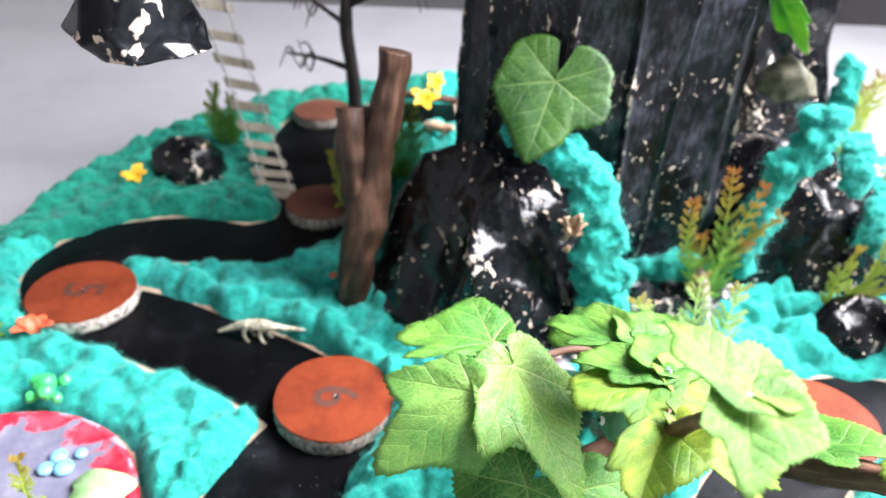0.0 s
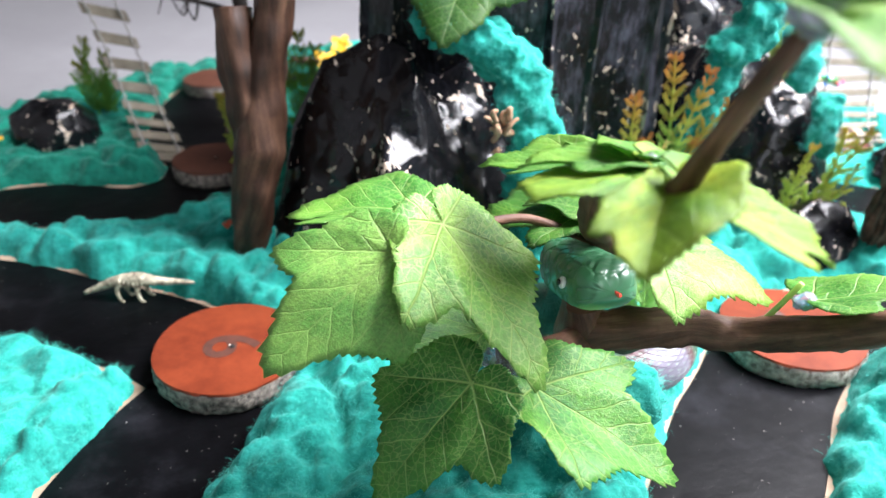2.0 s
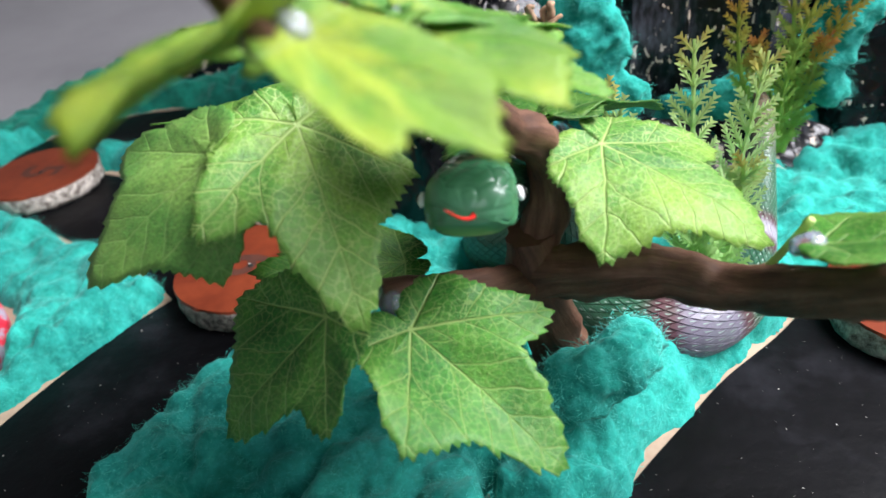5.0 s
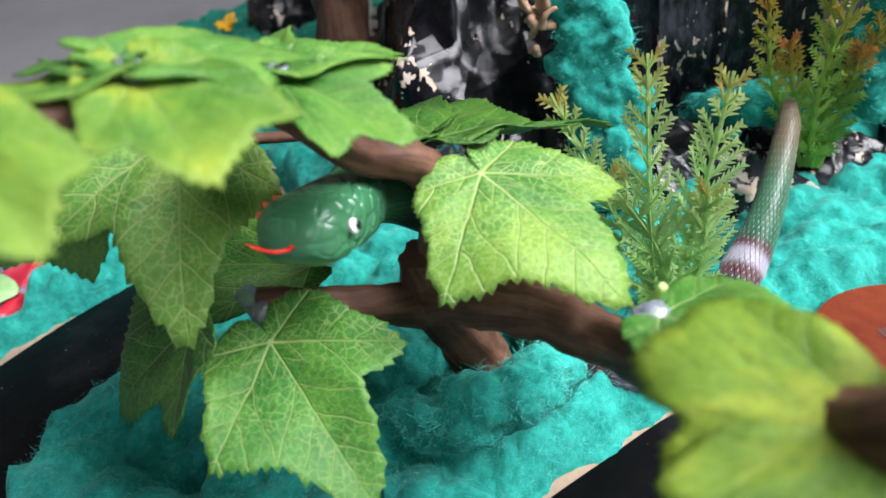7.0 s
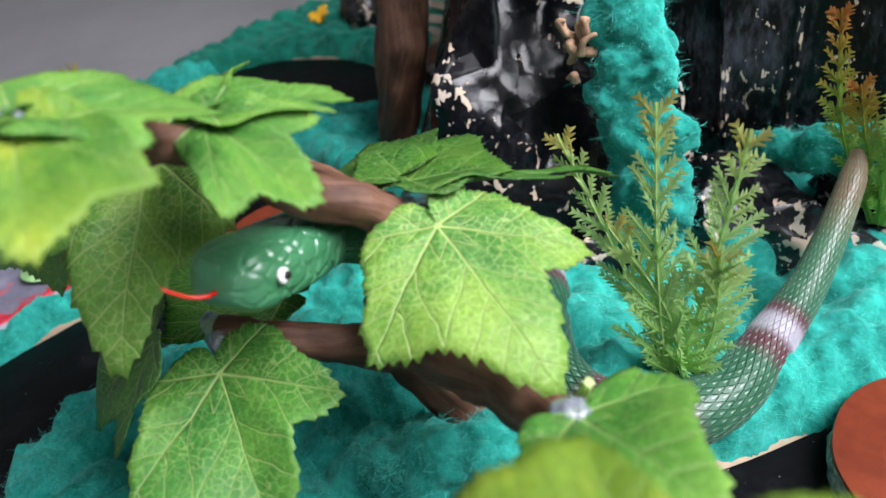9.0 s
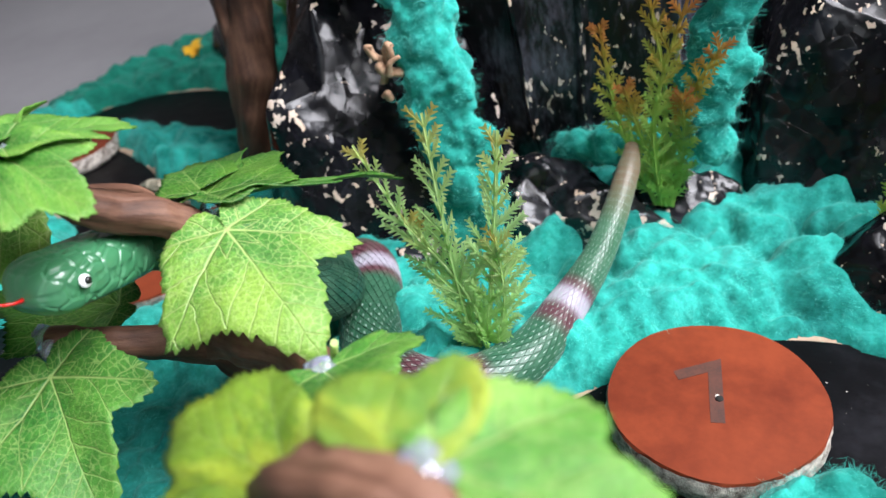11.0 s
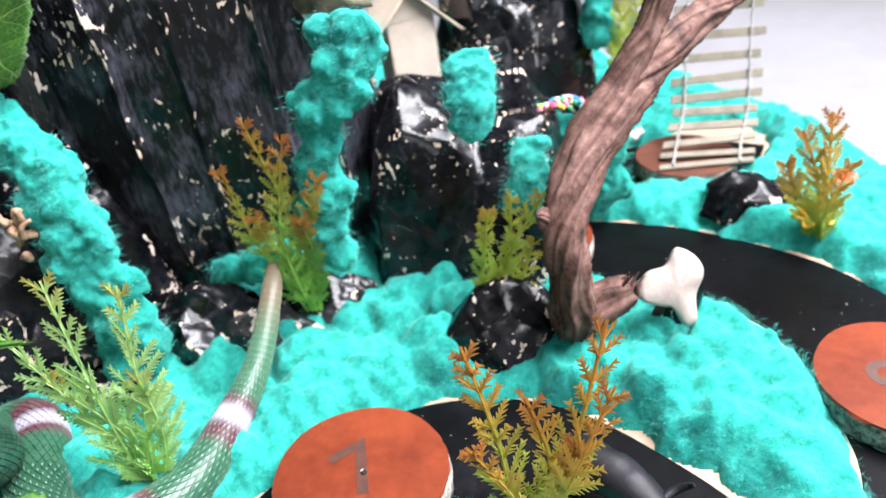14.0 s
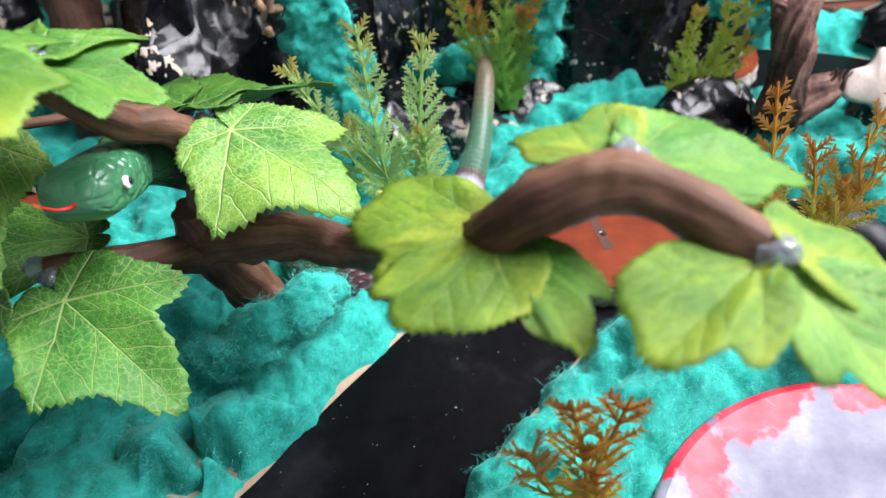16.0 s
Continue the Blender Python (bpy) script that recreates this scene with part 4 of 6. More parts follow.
# each bough: points, radii
for pts, rad in (
    ([(0.190, 0.293, -0.001), (0.187, 0.287, 0.024), (0.183, 0.279, 0.048), (0.182, 0.277, 0.066)], [0.0092, 0.0076, 0.0068, 0.0058]),
    ([(0.180, 0.278, 0.054), (0.197, 0.273, 0.058), (0.213, 0.271, 0.060), (0.228, 0.266, 0.060), (0.244, 0.248, 0.074), (0.262, 0.225, 0.096), (0.275, 0.220, 0.109), (0.288, 0.219, 0.111), (0.305, 0.211, 0.104)], [0.0068, 0.0062, 0.0055, 0.0052, 0.0046, 0.0044, 0.0046, 0.0042, 0.0034]),
    ([(0.182, 0.278, 0.056), (0.187, 0.281, 0.075), (0.1860, 0.277, 0.088), (0.179, 0.265, 0.099), (0.1745, 0.2525, 0.1145), (0.174, 0.240, 0.121), (0.1735, 0.2280, 0.1270), (0.1690, 0.2065, 0.1340), (0.168, 0.193, 0.151), (0.1677, 0.1800, 0.1672)], [0.0056, 0.0050, 0.0046, 0.0042, 0.0036, 0.0031, 0.0026, 0.0020, 0.0014, 0.0012]),
    ([(0.183, 0.278, 0.050), (0.174, 0.266, 0.058), (0.163, 0.257, 0.064), (0.154, 0.252, 0.066)], [0.0055, 0.0042, 0.0034, 0.0028]),
):
    bm = bmesh.new()
    tube_bm(bm, pts, rad, 24, 0.24, 120.0, per=12)
    part("branch", bm, TWIG, ivy)

LEAVES = [
    # stalk point, tip, the two side lobes, cloth
    ((0.1987, 0.2788, 0.0876), (0.2318, 0.2631, 0.0739), (0.2006, 0.2525, 0.0765), (0.2227, 0.2921, 0.0795), LEAF_LIGHT),
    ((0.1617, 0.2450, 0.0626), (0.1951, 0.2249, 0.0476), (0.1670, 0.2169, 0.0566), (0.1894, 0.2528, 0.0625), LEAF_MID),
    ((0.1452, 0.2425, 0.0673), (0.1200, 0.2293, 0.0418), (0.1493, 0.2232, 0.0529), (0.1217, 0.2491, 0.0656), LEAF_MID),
    ((0.1392, 0.2620, 0.1010), (0.1602, 0.2279, 0.0768), (0.1282, 0.2332, 0.0925), (0.1626, 0.2602, 0.0905), LEAF_LIGHT),
    ((0.1268, 0.2498, 0.1005), (0.0966, 0.2357, 0.0780), (0.0980, 0.2598, 0.0962), (0.1285, 0.2365, 0.0800), LEAF_SOFT),
    ((0.1332, 0.2785, 0.0965), (0.1000, 0.2850, 0.0940), (0.1040, 0.2640, 0.0995), (0.1250, 0.3060, 0.0950), LEAF),
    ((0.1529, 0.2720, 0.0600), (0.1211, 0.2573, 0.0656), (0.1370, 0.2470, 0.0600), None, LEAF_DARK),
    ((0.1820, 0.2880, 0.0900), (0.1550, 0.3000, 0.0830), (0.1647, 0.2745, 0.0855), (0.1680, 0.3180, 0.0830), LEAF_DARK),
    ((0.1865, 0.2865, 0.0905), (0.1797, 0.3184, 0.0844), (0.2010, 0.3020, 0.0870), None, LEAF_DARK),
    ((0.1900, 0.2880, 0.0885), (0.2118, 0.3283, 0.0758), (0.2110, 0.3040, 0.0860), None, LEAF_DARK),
    ((0.1760, 0.2544, 0.1184), (0.2013, 0.2521, 0.1094), (0.1940, 0.2408, 0.1129), (0.1925, 0.2636, 0.1173), LEAF),
    ((0.1755, 0.2555, 0.1190), (0.1860, 0.2780, 0.1135), (0.1690, 0.2675, 0.1195), (0.1935, 0.2655, 0.1165), LEAF),
    ((0.1730, 0.2545, 0.1185), (0.1490, 0.2707, 0.1126), (0.1530, 0.2545, 0.1170), (0.1650, 0.2740, 0.1170), LEAF),
    ((0.1765, 0.2275, 0.1300), (0.1983, 0.2149, 0.1237), (0.1840, 0.2115, 0.1285), (0.1970, 0.2325, 0.1250), LEAF_YEL),
    ((0.1725, 0.2300, 0.1310), (0.1885, 0.2510, 0.1232), (0.1915, 0.2360, 0.1270), (0.1710, 0.2470, 0.1285), LEAF),
    ((0.1710, 0.2285, 0.1315), (0.1500, 0.2360, 0.1285), (0.1593, 0.2235, 0.1320), (0.1620, 0.2420, 0.1290), LEAF),
    ((0.1700, 0.2260, 0.1310), (0.1470, 0.2139, 0.1305), (0.1500, 0.2290, 0.1270), (0.1630, 0.2090, 0.1320), LEAF_YEL),
    ((0.1720, 0.2045, 0.1370), (0.1946, 0.1965, 0.1270), (0.1908, 0.2075, 0.1315), (0.1840, 0.1890, 0.1310), LEAF_YEL),
    ((0.1670, 0.2035, 0.1375), (0.1560, 0.1820, 0.1340), (0.1520, 0.1926, 0.1365), (0.1710, 0.1886, 0.1425), LEAF_LIME),
    ((0.1690, 0.1800, 0.1710), (0.1577, 0.1985, 0.1735), (0.1760, 0.1920, 0.1720), (0.1560, 0.1840, 0.1755), LEAF_LIGHT),
    ((0.1685, 0.1785, 0.1700), (0.1630, 0.1590, 0.1690), (0.1580, 0.1710, 0.1720), (0.1780, 0.1690, 0.1720), LEAF_LIGHT),
    ((0.2380, 0.2565, 0.0780), (0.2650, 0.2430, 0.0890), (0.2494, 0.2735, 0.0760), (0.2415, 0.2385, 0.0860), LEAF),
    ((0.2845, 0.2240, 0.1135), (0.2666, 0.2320, 0.1115), (0.2828, 0.2373, 0.1135), (0.2711, 0.2245, 0.1120), LEAF_YEL),
    ((0.2865, 0.2240, 0.1130), (0.3150, 0.2275, 0.1055), (0.2969, 0.2383, 0.1110), (0.3030, 0.2180, 0.1080), LEAF),
    ((0.2645, 0.2235, 0.1005), (0.2380, 0.2275, 0.0980), (0.2490, 0.2383, 0.1005), (0.2465, 0.2160, 0.0945), LEAF_LIME),
    ((0.2645, 0.2210, 0.0995), (0.2520, 0.2020, 0.0945), (0.2465, 0.2130, 0.0955), (0.2702, 0.2065, 0.0966), LEAF_LIME),
    ((0.2665, 0.2205, 0.0995), (0.2804, 0.1981, 0.0955), (0.2710, 0.2050, 0.0955), (0.2830, 0.2110, 0.0980), LEAF_YEL),
    ((0.3020, 0.2085, 0.1050), (0.2845, 0.1900, 0.1025), (0.2829, 0.2058, 0.1045), (0.2987, 0.1901, 0.1055), LEAF_LIME),
    ((0.3055, 0.2080, 0.1045), (0.3220, 0.1950, 0.0900), (0.3067, 0.1937, 0.0985), (0.3260, 0.2075, 0.0960), LEAF_LIGHT),
    ((0.3065, 0.2100, 0.1060), (0.3265, 0.2150, 0.0955), (0.3115, 0.2205, 0.1040), (0.3200, 0.2060, 0.0960), LEAF_YEL),
]
# how rounded the younger leaves are
FULL = {13: 0.3, 14: 0.2, 15: 0.2, 16: 0.5, 17: 0.35, 18: 0.65, 19: 0.3, 20: 0.3, 22: 0.4, 23: 0.25, 24: 0.45, 25: 0.75, 26: 0.5, 27: 0.5, 28: 0.5, 29: 0.5}
# how far their rear lobes reach behind the stalk
BACK = {18: 0.6, 21: 0.15, 22: 0.45, 23: 0.45, 24: 0.6, 25: 0.5, 26: 0.5, 27: 0.3, 28: 0.3, 29: 0.4}
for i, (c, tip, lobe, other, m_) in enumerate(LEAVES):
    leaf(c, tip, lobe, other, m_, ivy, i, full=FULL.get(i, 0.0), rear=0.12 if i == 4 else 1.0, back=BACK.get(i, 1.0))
for i, c in enumerate([(0.1891, 0.2849, 0.0876), (0.1565, 0.2500, 0.0655), (0.1520, 0.2525, 0.0665), (0.1755, 0.2544, 0.1180), (0.1750, 0.2280, 0.1300), (0.1700, 0.2055, 0.1370), (0.2365, 0.2575, 0.0770), (0.2655, 0.2215, 0.1010), (0.2857, 0.2235, 0.1129), (0.3045, 0.2095, 0.1060), (0.1685, 0.1795, 0.1690)]):
    bm = bmesh.new()
    blob_bm(bm, c, 0.0028, i * 3.0, 0.35, 1.8, 3, squash=(1.1, 0.9, 0.9))
    part("glue_bead", bm, GLUE, ivy, "blob of clear hot glue")
# the twig that carries the two leaves over the track
bm = bmesh.new()
tube_bm(bm, [(0.184, 0.279, 0.084), (0.166, 0.284, 0.090), (0.148, 0.275, 0.093), (0.1385, 0.264, 0.096), (0.128, 0.255, 0.1015)], [0.0014, 0.0013, 0.0013, 0.0012, 0.0010], 12, 0.12, 150.0)
part("branch", bm, TWIG, ivy)
bm = bmesh.new()
tube_bm(bm, [(0.226, 0.265, 0.059), (0.232, 0.264, 0.068), (0.2375, 0.262, 0.080)], [0.0009, 0.0008, 0.0008], 8)
part("stalk", bm, LEAF_LIGHT, ivy)
# large leaf on the mountain's flank
hi = empty("ivy_leaf", (0, 0, 0), "single large dark green cloth ivy leaf on the mountain", "leaf")
leaf((0.164, 0.416, 0.139), (0.149, 0.387, 0.1040), (0.186, 0.400, 0.127), None, LEAF_DEEP, hi, 77, 0.06, 0.06, 0.5)
bm = bmesh.new()
tube_bm(bm, [(0.166, 0.417, 0.139), (0.172, 0.424, 0.145), (0.180, 0.434, 0.150)], [0.0006, 0.0006, 0.0007], 8)
part("stalk", bm, LEAF_DEEP, hi)


# ---- toy snake ----
def toy_snake():
    bm = bmesh.new()
    lay = bm.verts.layers.float.new("along")
    pts = [(0.1725, 0.271, 0.0825), (0.1770, 0.281, 0.0770), (0.184, 0.293, 0.064), (0.187, 0.305, 0.046), (0.180, 0.322, 0.032), (0.164, 0.337, 0.021), (0.157, 0.350, 0.0135), (0.166, 0.354, 0.0135), (0.177, 0.342, 0.0135), (0.190, 0.320, 0.0135), (0.207, 0.308, 0.0135), (0.226, 0.309, 0.014), (0.240, 0.326, 0.014), (0.245, 0.350, 0.016), (0.249, 0.374, 0.022), (0.251, 0.398, 0.037), (0.250, 0.408, 0.044)]
    C = catmull(pts, 26)
    n_ = len(C)
    tot = [0.0]
    for a, b2 in zip(C, C[1:]):
        tot.append(tot[-1] + (b2 - a).length)
    # resample evenly so that the scales are of one size
    M = 250
    P = []
    for i in range(M):
        s = tot[-1] * i / (M - 1)
        k = max(j for j in range(n_ - 1) if tot[j] <= s + 1e-9)
        w = (s - tot[k]) / max(1e-9, tot[k + 1] - tot[k])
        P.append(C[k].lerp(C[k + 1], min(1, w)))
    m, nt, b = mat("snake_rubber", 0.46, 0.0, 0.4)
    at = nt.nodes.new("ShaderNodeAttribute")
    at.attribute_name = "along"
    sp = at.outputs["Fac"]
    def u_of(x, y):
        return min(range(60, M), key=lambda i: (P[i].x - x) ** 2 + (P[i].y - y) ** 2) / (M - 1)
    G, MAR, LIL = (0.022, 0.090, 0.048), (0.085, 0.030, 0.040), (0.33, 0.30, 0.36)
    u1, u2, u3 = u_of(0.173, 0.346), u_of(0.2255, 0.309), u_of(0.2455, 0.351)
    # green head, then a neck darkened in colour for the shade behind it
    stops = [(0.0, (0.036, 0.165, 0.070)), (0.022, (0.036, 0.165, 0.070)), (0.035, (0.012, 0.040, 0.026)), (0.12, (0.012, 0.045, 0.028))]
    for u0, wide in ((u1, 0.010), (u2, 0.020), (u3, 0.010)):
        # the middle band lies less lit: its lilac is darkened to match
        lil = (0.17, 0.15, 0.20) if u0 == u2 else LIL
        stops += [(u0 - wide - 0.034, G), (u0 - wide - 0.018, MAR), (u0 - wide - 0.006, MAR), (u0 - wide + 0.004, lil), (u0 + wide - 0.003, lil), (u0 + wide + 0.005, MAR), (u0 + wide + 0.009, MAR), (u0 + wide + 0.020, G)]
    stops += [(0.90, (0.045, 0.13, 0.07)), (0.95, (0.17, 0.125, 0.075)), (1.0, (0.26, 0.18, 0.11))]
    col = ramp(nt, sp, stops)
    n = noise_tex(nt, 130.0, 3.0)
    col = mix(nt, ramp(nt, n, [(0.45, (0, 0, 0)), (0.75, (0.2, 0.2, 0.2))]), col, (0.14, 0.28, 0.18))
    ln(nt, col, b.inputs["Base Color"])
    b.inputs["Coat Weight"].default_value = 0.14
    b.inputs["Coat Roughness"].default_value = 0.12
    def rad(u):
        K = [(0, 0.0050), (0.05, 0.0060), (0.2, 0.0092), (0.5, 0.0105), (0.62, 0.0099), (0.75, 0.0074), (0.88, 0.0048), (0.97, 0.0037), (1.0, 0.0018)]
        for (p, q), (r, s) in zip(K, K[1:]):
            if u <= r:
                return q + (s - q) * (u - p) / (r - p)
        return 0.002
    SEG = 26
    up = Vector((0, 0, 1))
    frames = []
    for i, c in enumerate(P):
        d = (P[min(i + 1, M - 1)] - P[max(i - 1, 0)]).normalized()
        side = d.cross(up).normalized()
        up = side.cross(d).normalized()
        frames.append((c, side, up))
    def at_(i, ang, lift, di=0.0):
        i0 = min(max(i + di, 0), M - 1.001)
        k = int(i0)
        w = i0 - k
        c = frames[k][0].lerp(frames[k + 1][0], w)
        sd, uu = frames[k][1], frames[k][2]
        r = rad(i0 / (M - 1)) + lift
        v = bm.verts.new(c + sd * (math.cos(ang) * r) + uu * (math.sin(ang) * r))
        v[lay] = i0 / (M - 1)
        return v
    # core, which shows as dark grooves between the scales
    core = [[at_(i, 2 * math.pi * j / SEG, -0.0003) for j in range(SEG)] for i in range(0, M, 2)]
    for a, b2 in zip(core, core[1:]):
        for j in range(SEG):
            f = bm.faces.new((a[j], a[(j + 1) % SEG], b2[(j + 1) % SEG], b2[j]))
            f.smooth, f.material_index = True, 1
    bm.faces.new(core[-1])
    # raised lozenge scales in offset rows
    da = 2 * math.pi / SEG
    for i in range(2, M - 2, 2):
        for j in range(SEG):
            a = da * (j + (0.5 if (i // 2) % 2 else 0.0))
            o = [at_(i, a - da * 0.46, -0.0001), at_(i, a, -0.0001, -1.78), at_(i, a + da * 0.46, -0.0001), at_(i, a, -0.0001, 1.78)]
            q = [at_(i, a - da * 0.42, 0.00006), at_(i, a, 0.00006, -1.60), at_(i, a + da * 0.42, 0.00006), at_(i, a, 0.00010, 1.60)]
            bm.faces.new(q)
            if i > 0.5 * M:
                dot = bm.faces.new([at_(i, a - da * 0.10, 0.00016), at_(i, a, 0.00016, 0.30), at_(i, a + da * 0.10, 0.00016), at_(i, a, 0.00016, 1.40)])
                dot.material_index = 2
            for k in range(4):
                bm.faces.new((o[k], o[(k + 1) % 4], q[(k + 1) % 4], q[k])).material_index = 1
    thing = empty("toy_snake", (0, 0, 0), "glossy green rubber toy snake, lilac and maroon bands, in the tree", "toy snake")
    part("body", bm, [m, m, plain("pale_scale_tip", (0.20, 0.30, 0.24), (0.34, 0.42, 0.37), 200, 0.4, 0)], thing)
    bm = bmesh.new()
    lay = bm.verts.layers.float.new("along")
    # head: a flattened wedge, plated on top
    neck, nose = Vector((0.1730, 0.2715, 0.0825)), Vector((0.1772, 0.2428, 0.0920))
    y = (nose - neck).normalized()
    x = y.cross(Vector((0, 0, 1))).normalized()
    z = x.cross(y)
    L = (nose - neck).length
    hn, hr = 120, 120
    rows2 = []
    for i in range(hn + 1):
        s = i / hn
        wdt = 0.0066 + 0.0028 * math.sin(min(1, s / 0.75) * math.pi * 0.62) if s < 0.75 else 0.0092 * max(0, 1 - ((s - 0.75) / 0.25) ** 2.6) ** 0.42 + 0.0002
        hgt = 0.0068 - 0.0006 * s if s < 0.72 else (0.0068 - 0.0006 * 0.72) * max(0, 1 - ((s - 0.72) / 0.28) ** 2.6) ** 0.5 + 0.0002
        row = []
        for j in range(hr):
            a = 2 * math.pi * j / hr
            ca, sa = math.cos(a), math.sin(a)
            px = math.copysign(abs(ca) ** 0.62, ca) * wdt * 0.86
            pz = math.copysign(abs(sa) ** 0.70, sa) * hgt * 1.0 * (1.0 if sa > 0 else 0.85)
            co = neck + y * (s * L) + x * px + z * pz
            cell = noise.voronoi(Vector((co.x, co.y * 0.75, co.z)) * 300)[0]
            e = min(1.0, (cell[1] - cell[0]) * 9.0)
            if sa > -0.5:
                co += (x * ca + z * sa) * (0.0006 * e)
            v = bm.verts.new(co)
            v[lay] = 0.02
            row.append(v)
        rows2.append(row)
    for a, b2 in zip(rows2, rows2[1:]):
        for j in range(hr):
            f = bm.faces.new((a[j], a[(j + 1) % hr], b2[(j + 1) % hr], b2[j]))
            f.smooth = True
    bm.faces.new(rows2[-1])
    hm = m.copy()
    hm.name = "snake_head_rubber"
    hb = hm.node_tree.nodes["Principled BSDF"]
    hb.inputs["Coat Weight"].default_value, hb.inputs["Coat Roughness"].default_value = 0.75, 0.10
    head = part("head", bm, hm, thing)
    eye_w = plain("eye_white", (0.8, 0.8, 0.78), (0.85, 0.85, 0.83), 100, 0.3, 0)
    eye_b = plain("eye_black", (0.01, 0.01, 0.01), (0.015, 0.015, 0.015), 100, 0.2, 0)
    red = plain("tongue_red", (0.55, 0.01, 0.01), (0.65, 0.02, 0.015), 100, 0.3, 0)
    for sgn in (-1, 1):
        bm = bmesh.new()
        e0 = neck + y * (0.73 * L) + x * (sgn * 0.0091) + z * 0.0016
        ax = (x * sgn + z * 0.25).normalized()
        for rr_, push, mi in ((0.0015, 0.0, 0), (0.0008, 0.0010, 1)):
            res = bmesh.ops.create_icosphere(bm, subdivisions=3, radius=rr_)
            for v in res["verts"]:
                along_ = v.co.dot(ax)
                v.co = v.co - ax * along_ * 0.45 + e0 + ax * push
                for f in v.link_faces:
                    f.material_index, f.smooth = mi, True
        part("eye", bm, [eye_w, eye_b], head, "white eye with a black pupil")
    # tongue, forked
    n0 = Vector((0.1783, 0.2412, 0.0925))
    n1 = Vector((0.1770, 0.2388, 0.0938))
    bm = bmesh.new()
    for sgn in (-1, 1):
        tube_bm(bm, [n0 + y * -0.002, n0, n1, Vector((0.1754 + 0.0004 * sgn, 0.2362, 0.0968 - 0.0002 * sgn))], [0.0005, 0.0004, 0.0003, 0.00015], 8)
    part("tongue", bm, red, head, "forked red tongue")
    return thing


toy_snake()


# ---- ferns and other plastic plants ----
def fern_material(name, stops):
    m, nt, b = mat(name, 0.5, 0.0, 0.4)
    sep = nt.nodes.new("ShaderNodeSeparateXYZ")
    ln(nt, coord(nt, "UV"), sep.inputs[0])
    jit = math_n(nt, "MULTIPLY", math_n(nt, "SUBTRACT", noise_tex(nt, 160.0, 3.0), 0.5), 0.35)
    col = ramp(nt, math_n(nt, "ADD", sep.outputs[1], jit), stops)
    ln(nt, col, b.inputs["Base Color"])
    tr = nt.nodes.new("ShaderNodeBsdfTranslucent")
    ln(nt, col, tr.inputs["Color"])
    ms = nt.nodes.new("ShaderNodeMixShader")
    ms.inputs[0].default_value = 0.5
    ln(nt, b.outputs[0], ms.inputs[1])
    ln(nt, tr.outputs[0], ms.inputs[2])
    ln(nt, ms.outputs[0], nt.nodes["Material Output"].inputs["Surface"])
    return m


F_GREEN = fern_material("fern_light_green", [(0.0, (0.36, 0.66, 0.17)), (0.6, (0.52, 0.74, 0.33)), (0.92, (0.56, 0.70, 0.27)), (1.0, (0.52, 0.44, 0.12))])
F_TIPPED = fern_material("fern_orange_tips", [(0.0, (0.36, 0.64, 0.14)), (0.55, (0.42, 0.58, 0.13)), (0.80, (0.46, 0.34, 0.06)), (1.0, (0.46, 0.17, 0.05))])
F_ORANGE = fern_material("fern_orange_brown", [(0.0, (0.34, 0.58, 0.10)), (0.42, (0.50, 0.50, 0.10)), (0.7, (0.54, 0.31, 0.055)), (1.0, (0.46, 0.18, 0.045))])
F_OLIVE = fern_material("fern_olive", [(0.0, (0.50, 0.56, 0.07)), (0.5, (0.48, 0.60, 0.12)), (0.88, (0.52, 0.50, 0.08)), (1.0, (0.48, 0.30, 0.06))])
F_DEEP = fern_material("fern_deep_green", [(0.0, (0.06, 0.20, 0.03)), (0.6, (0.12, 0.28, 0.04)), (1.0, (0.20, 0.20, 0.03))])


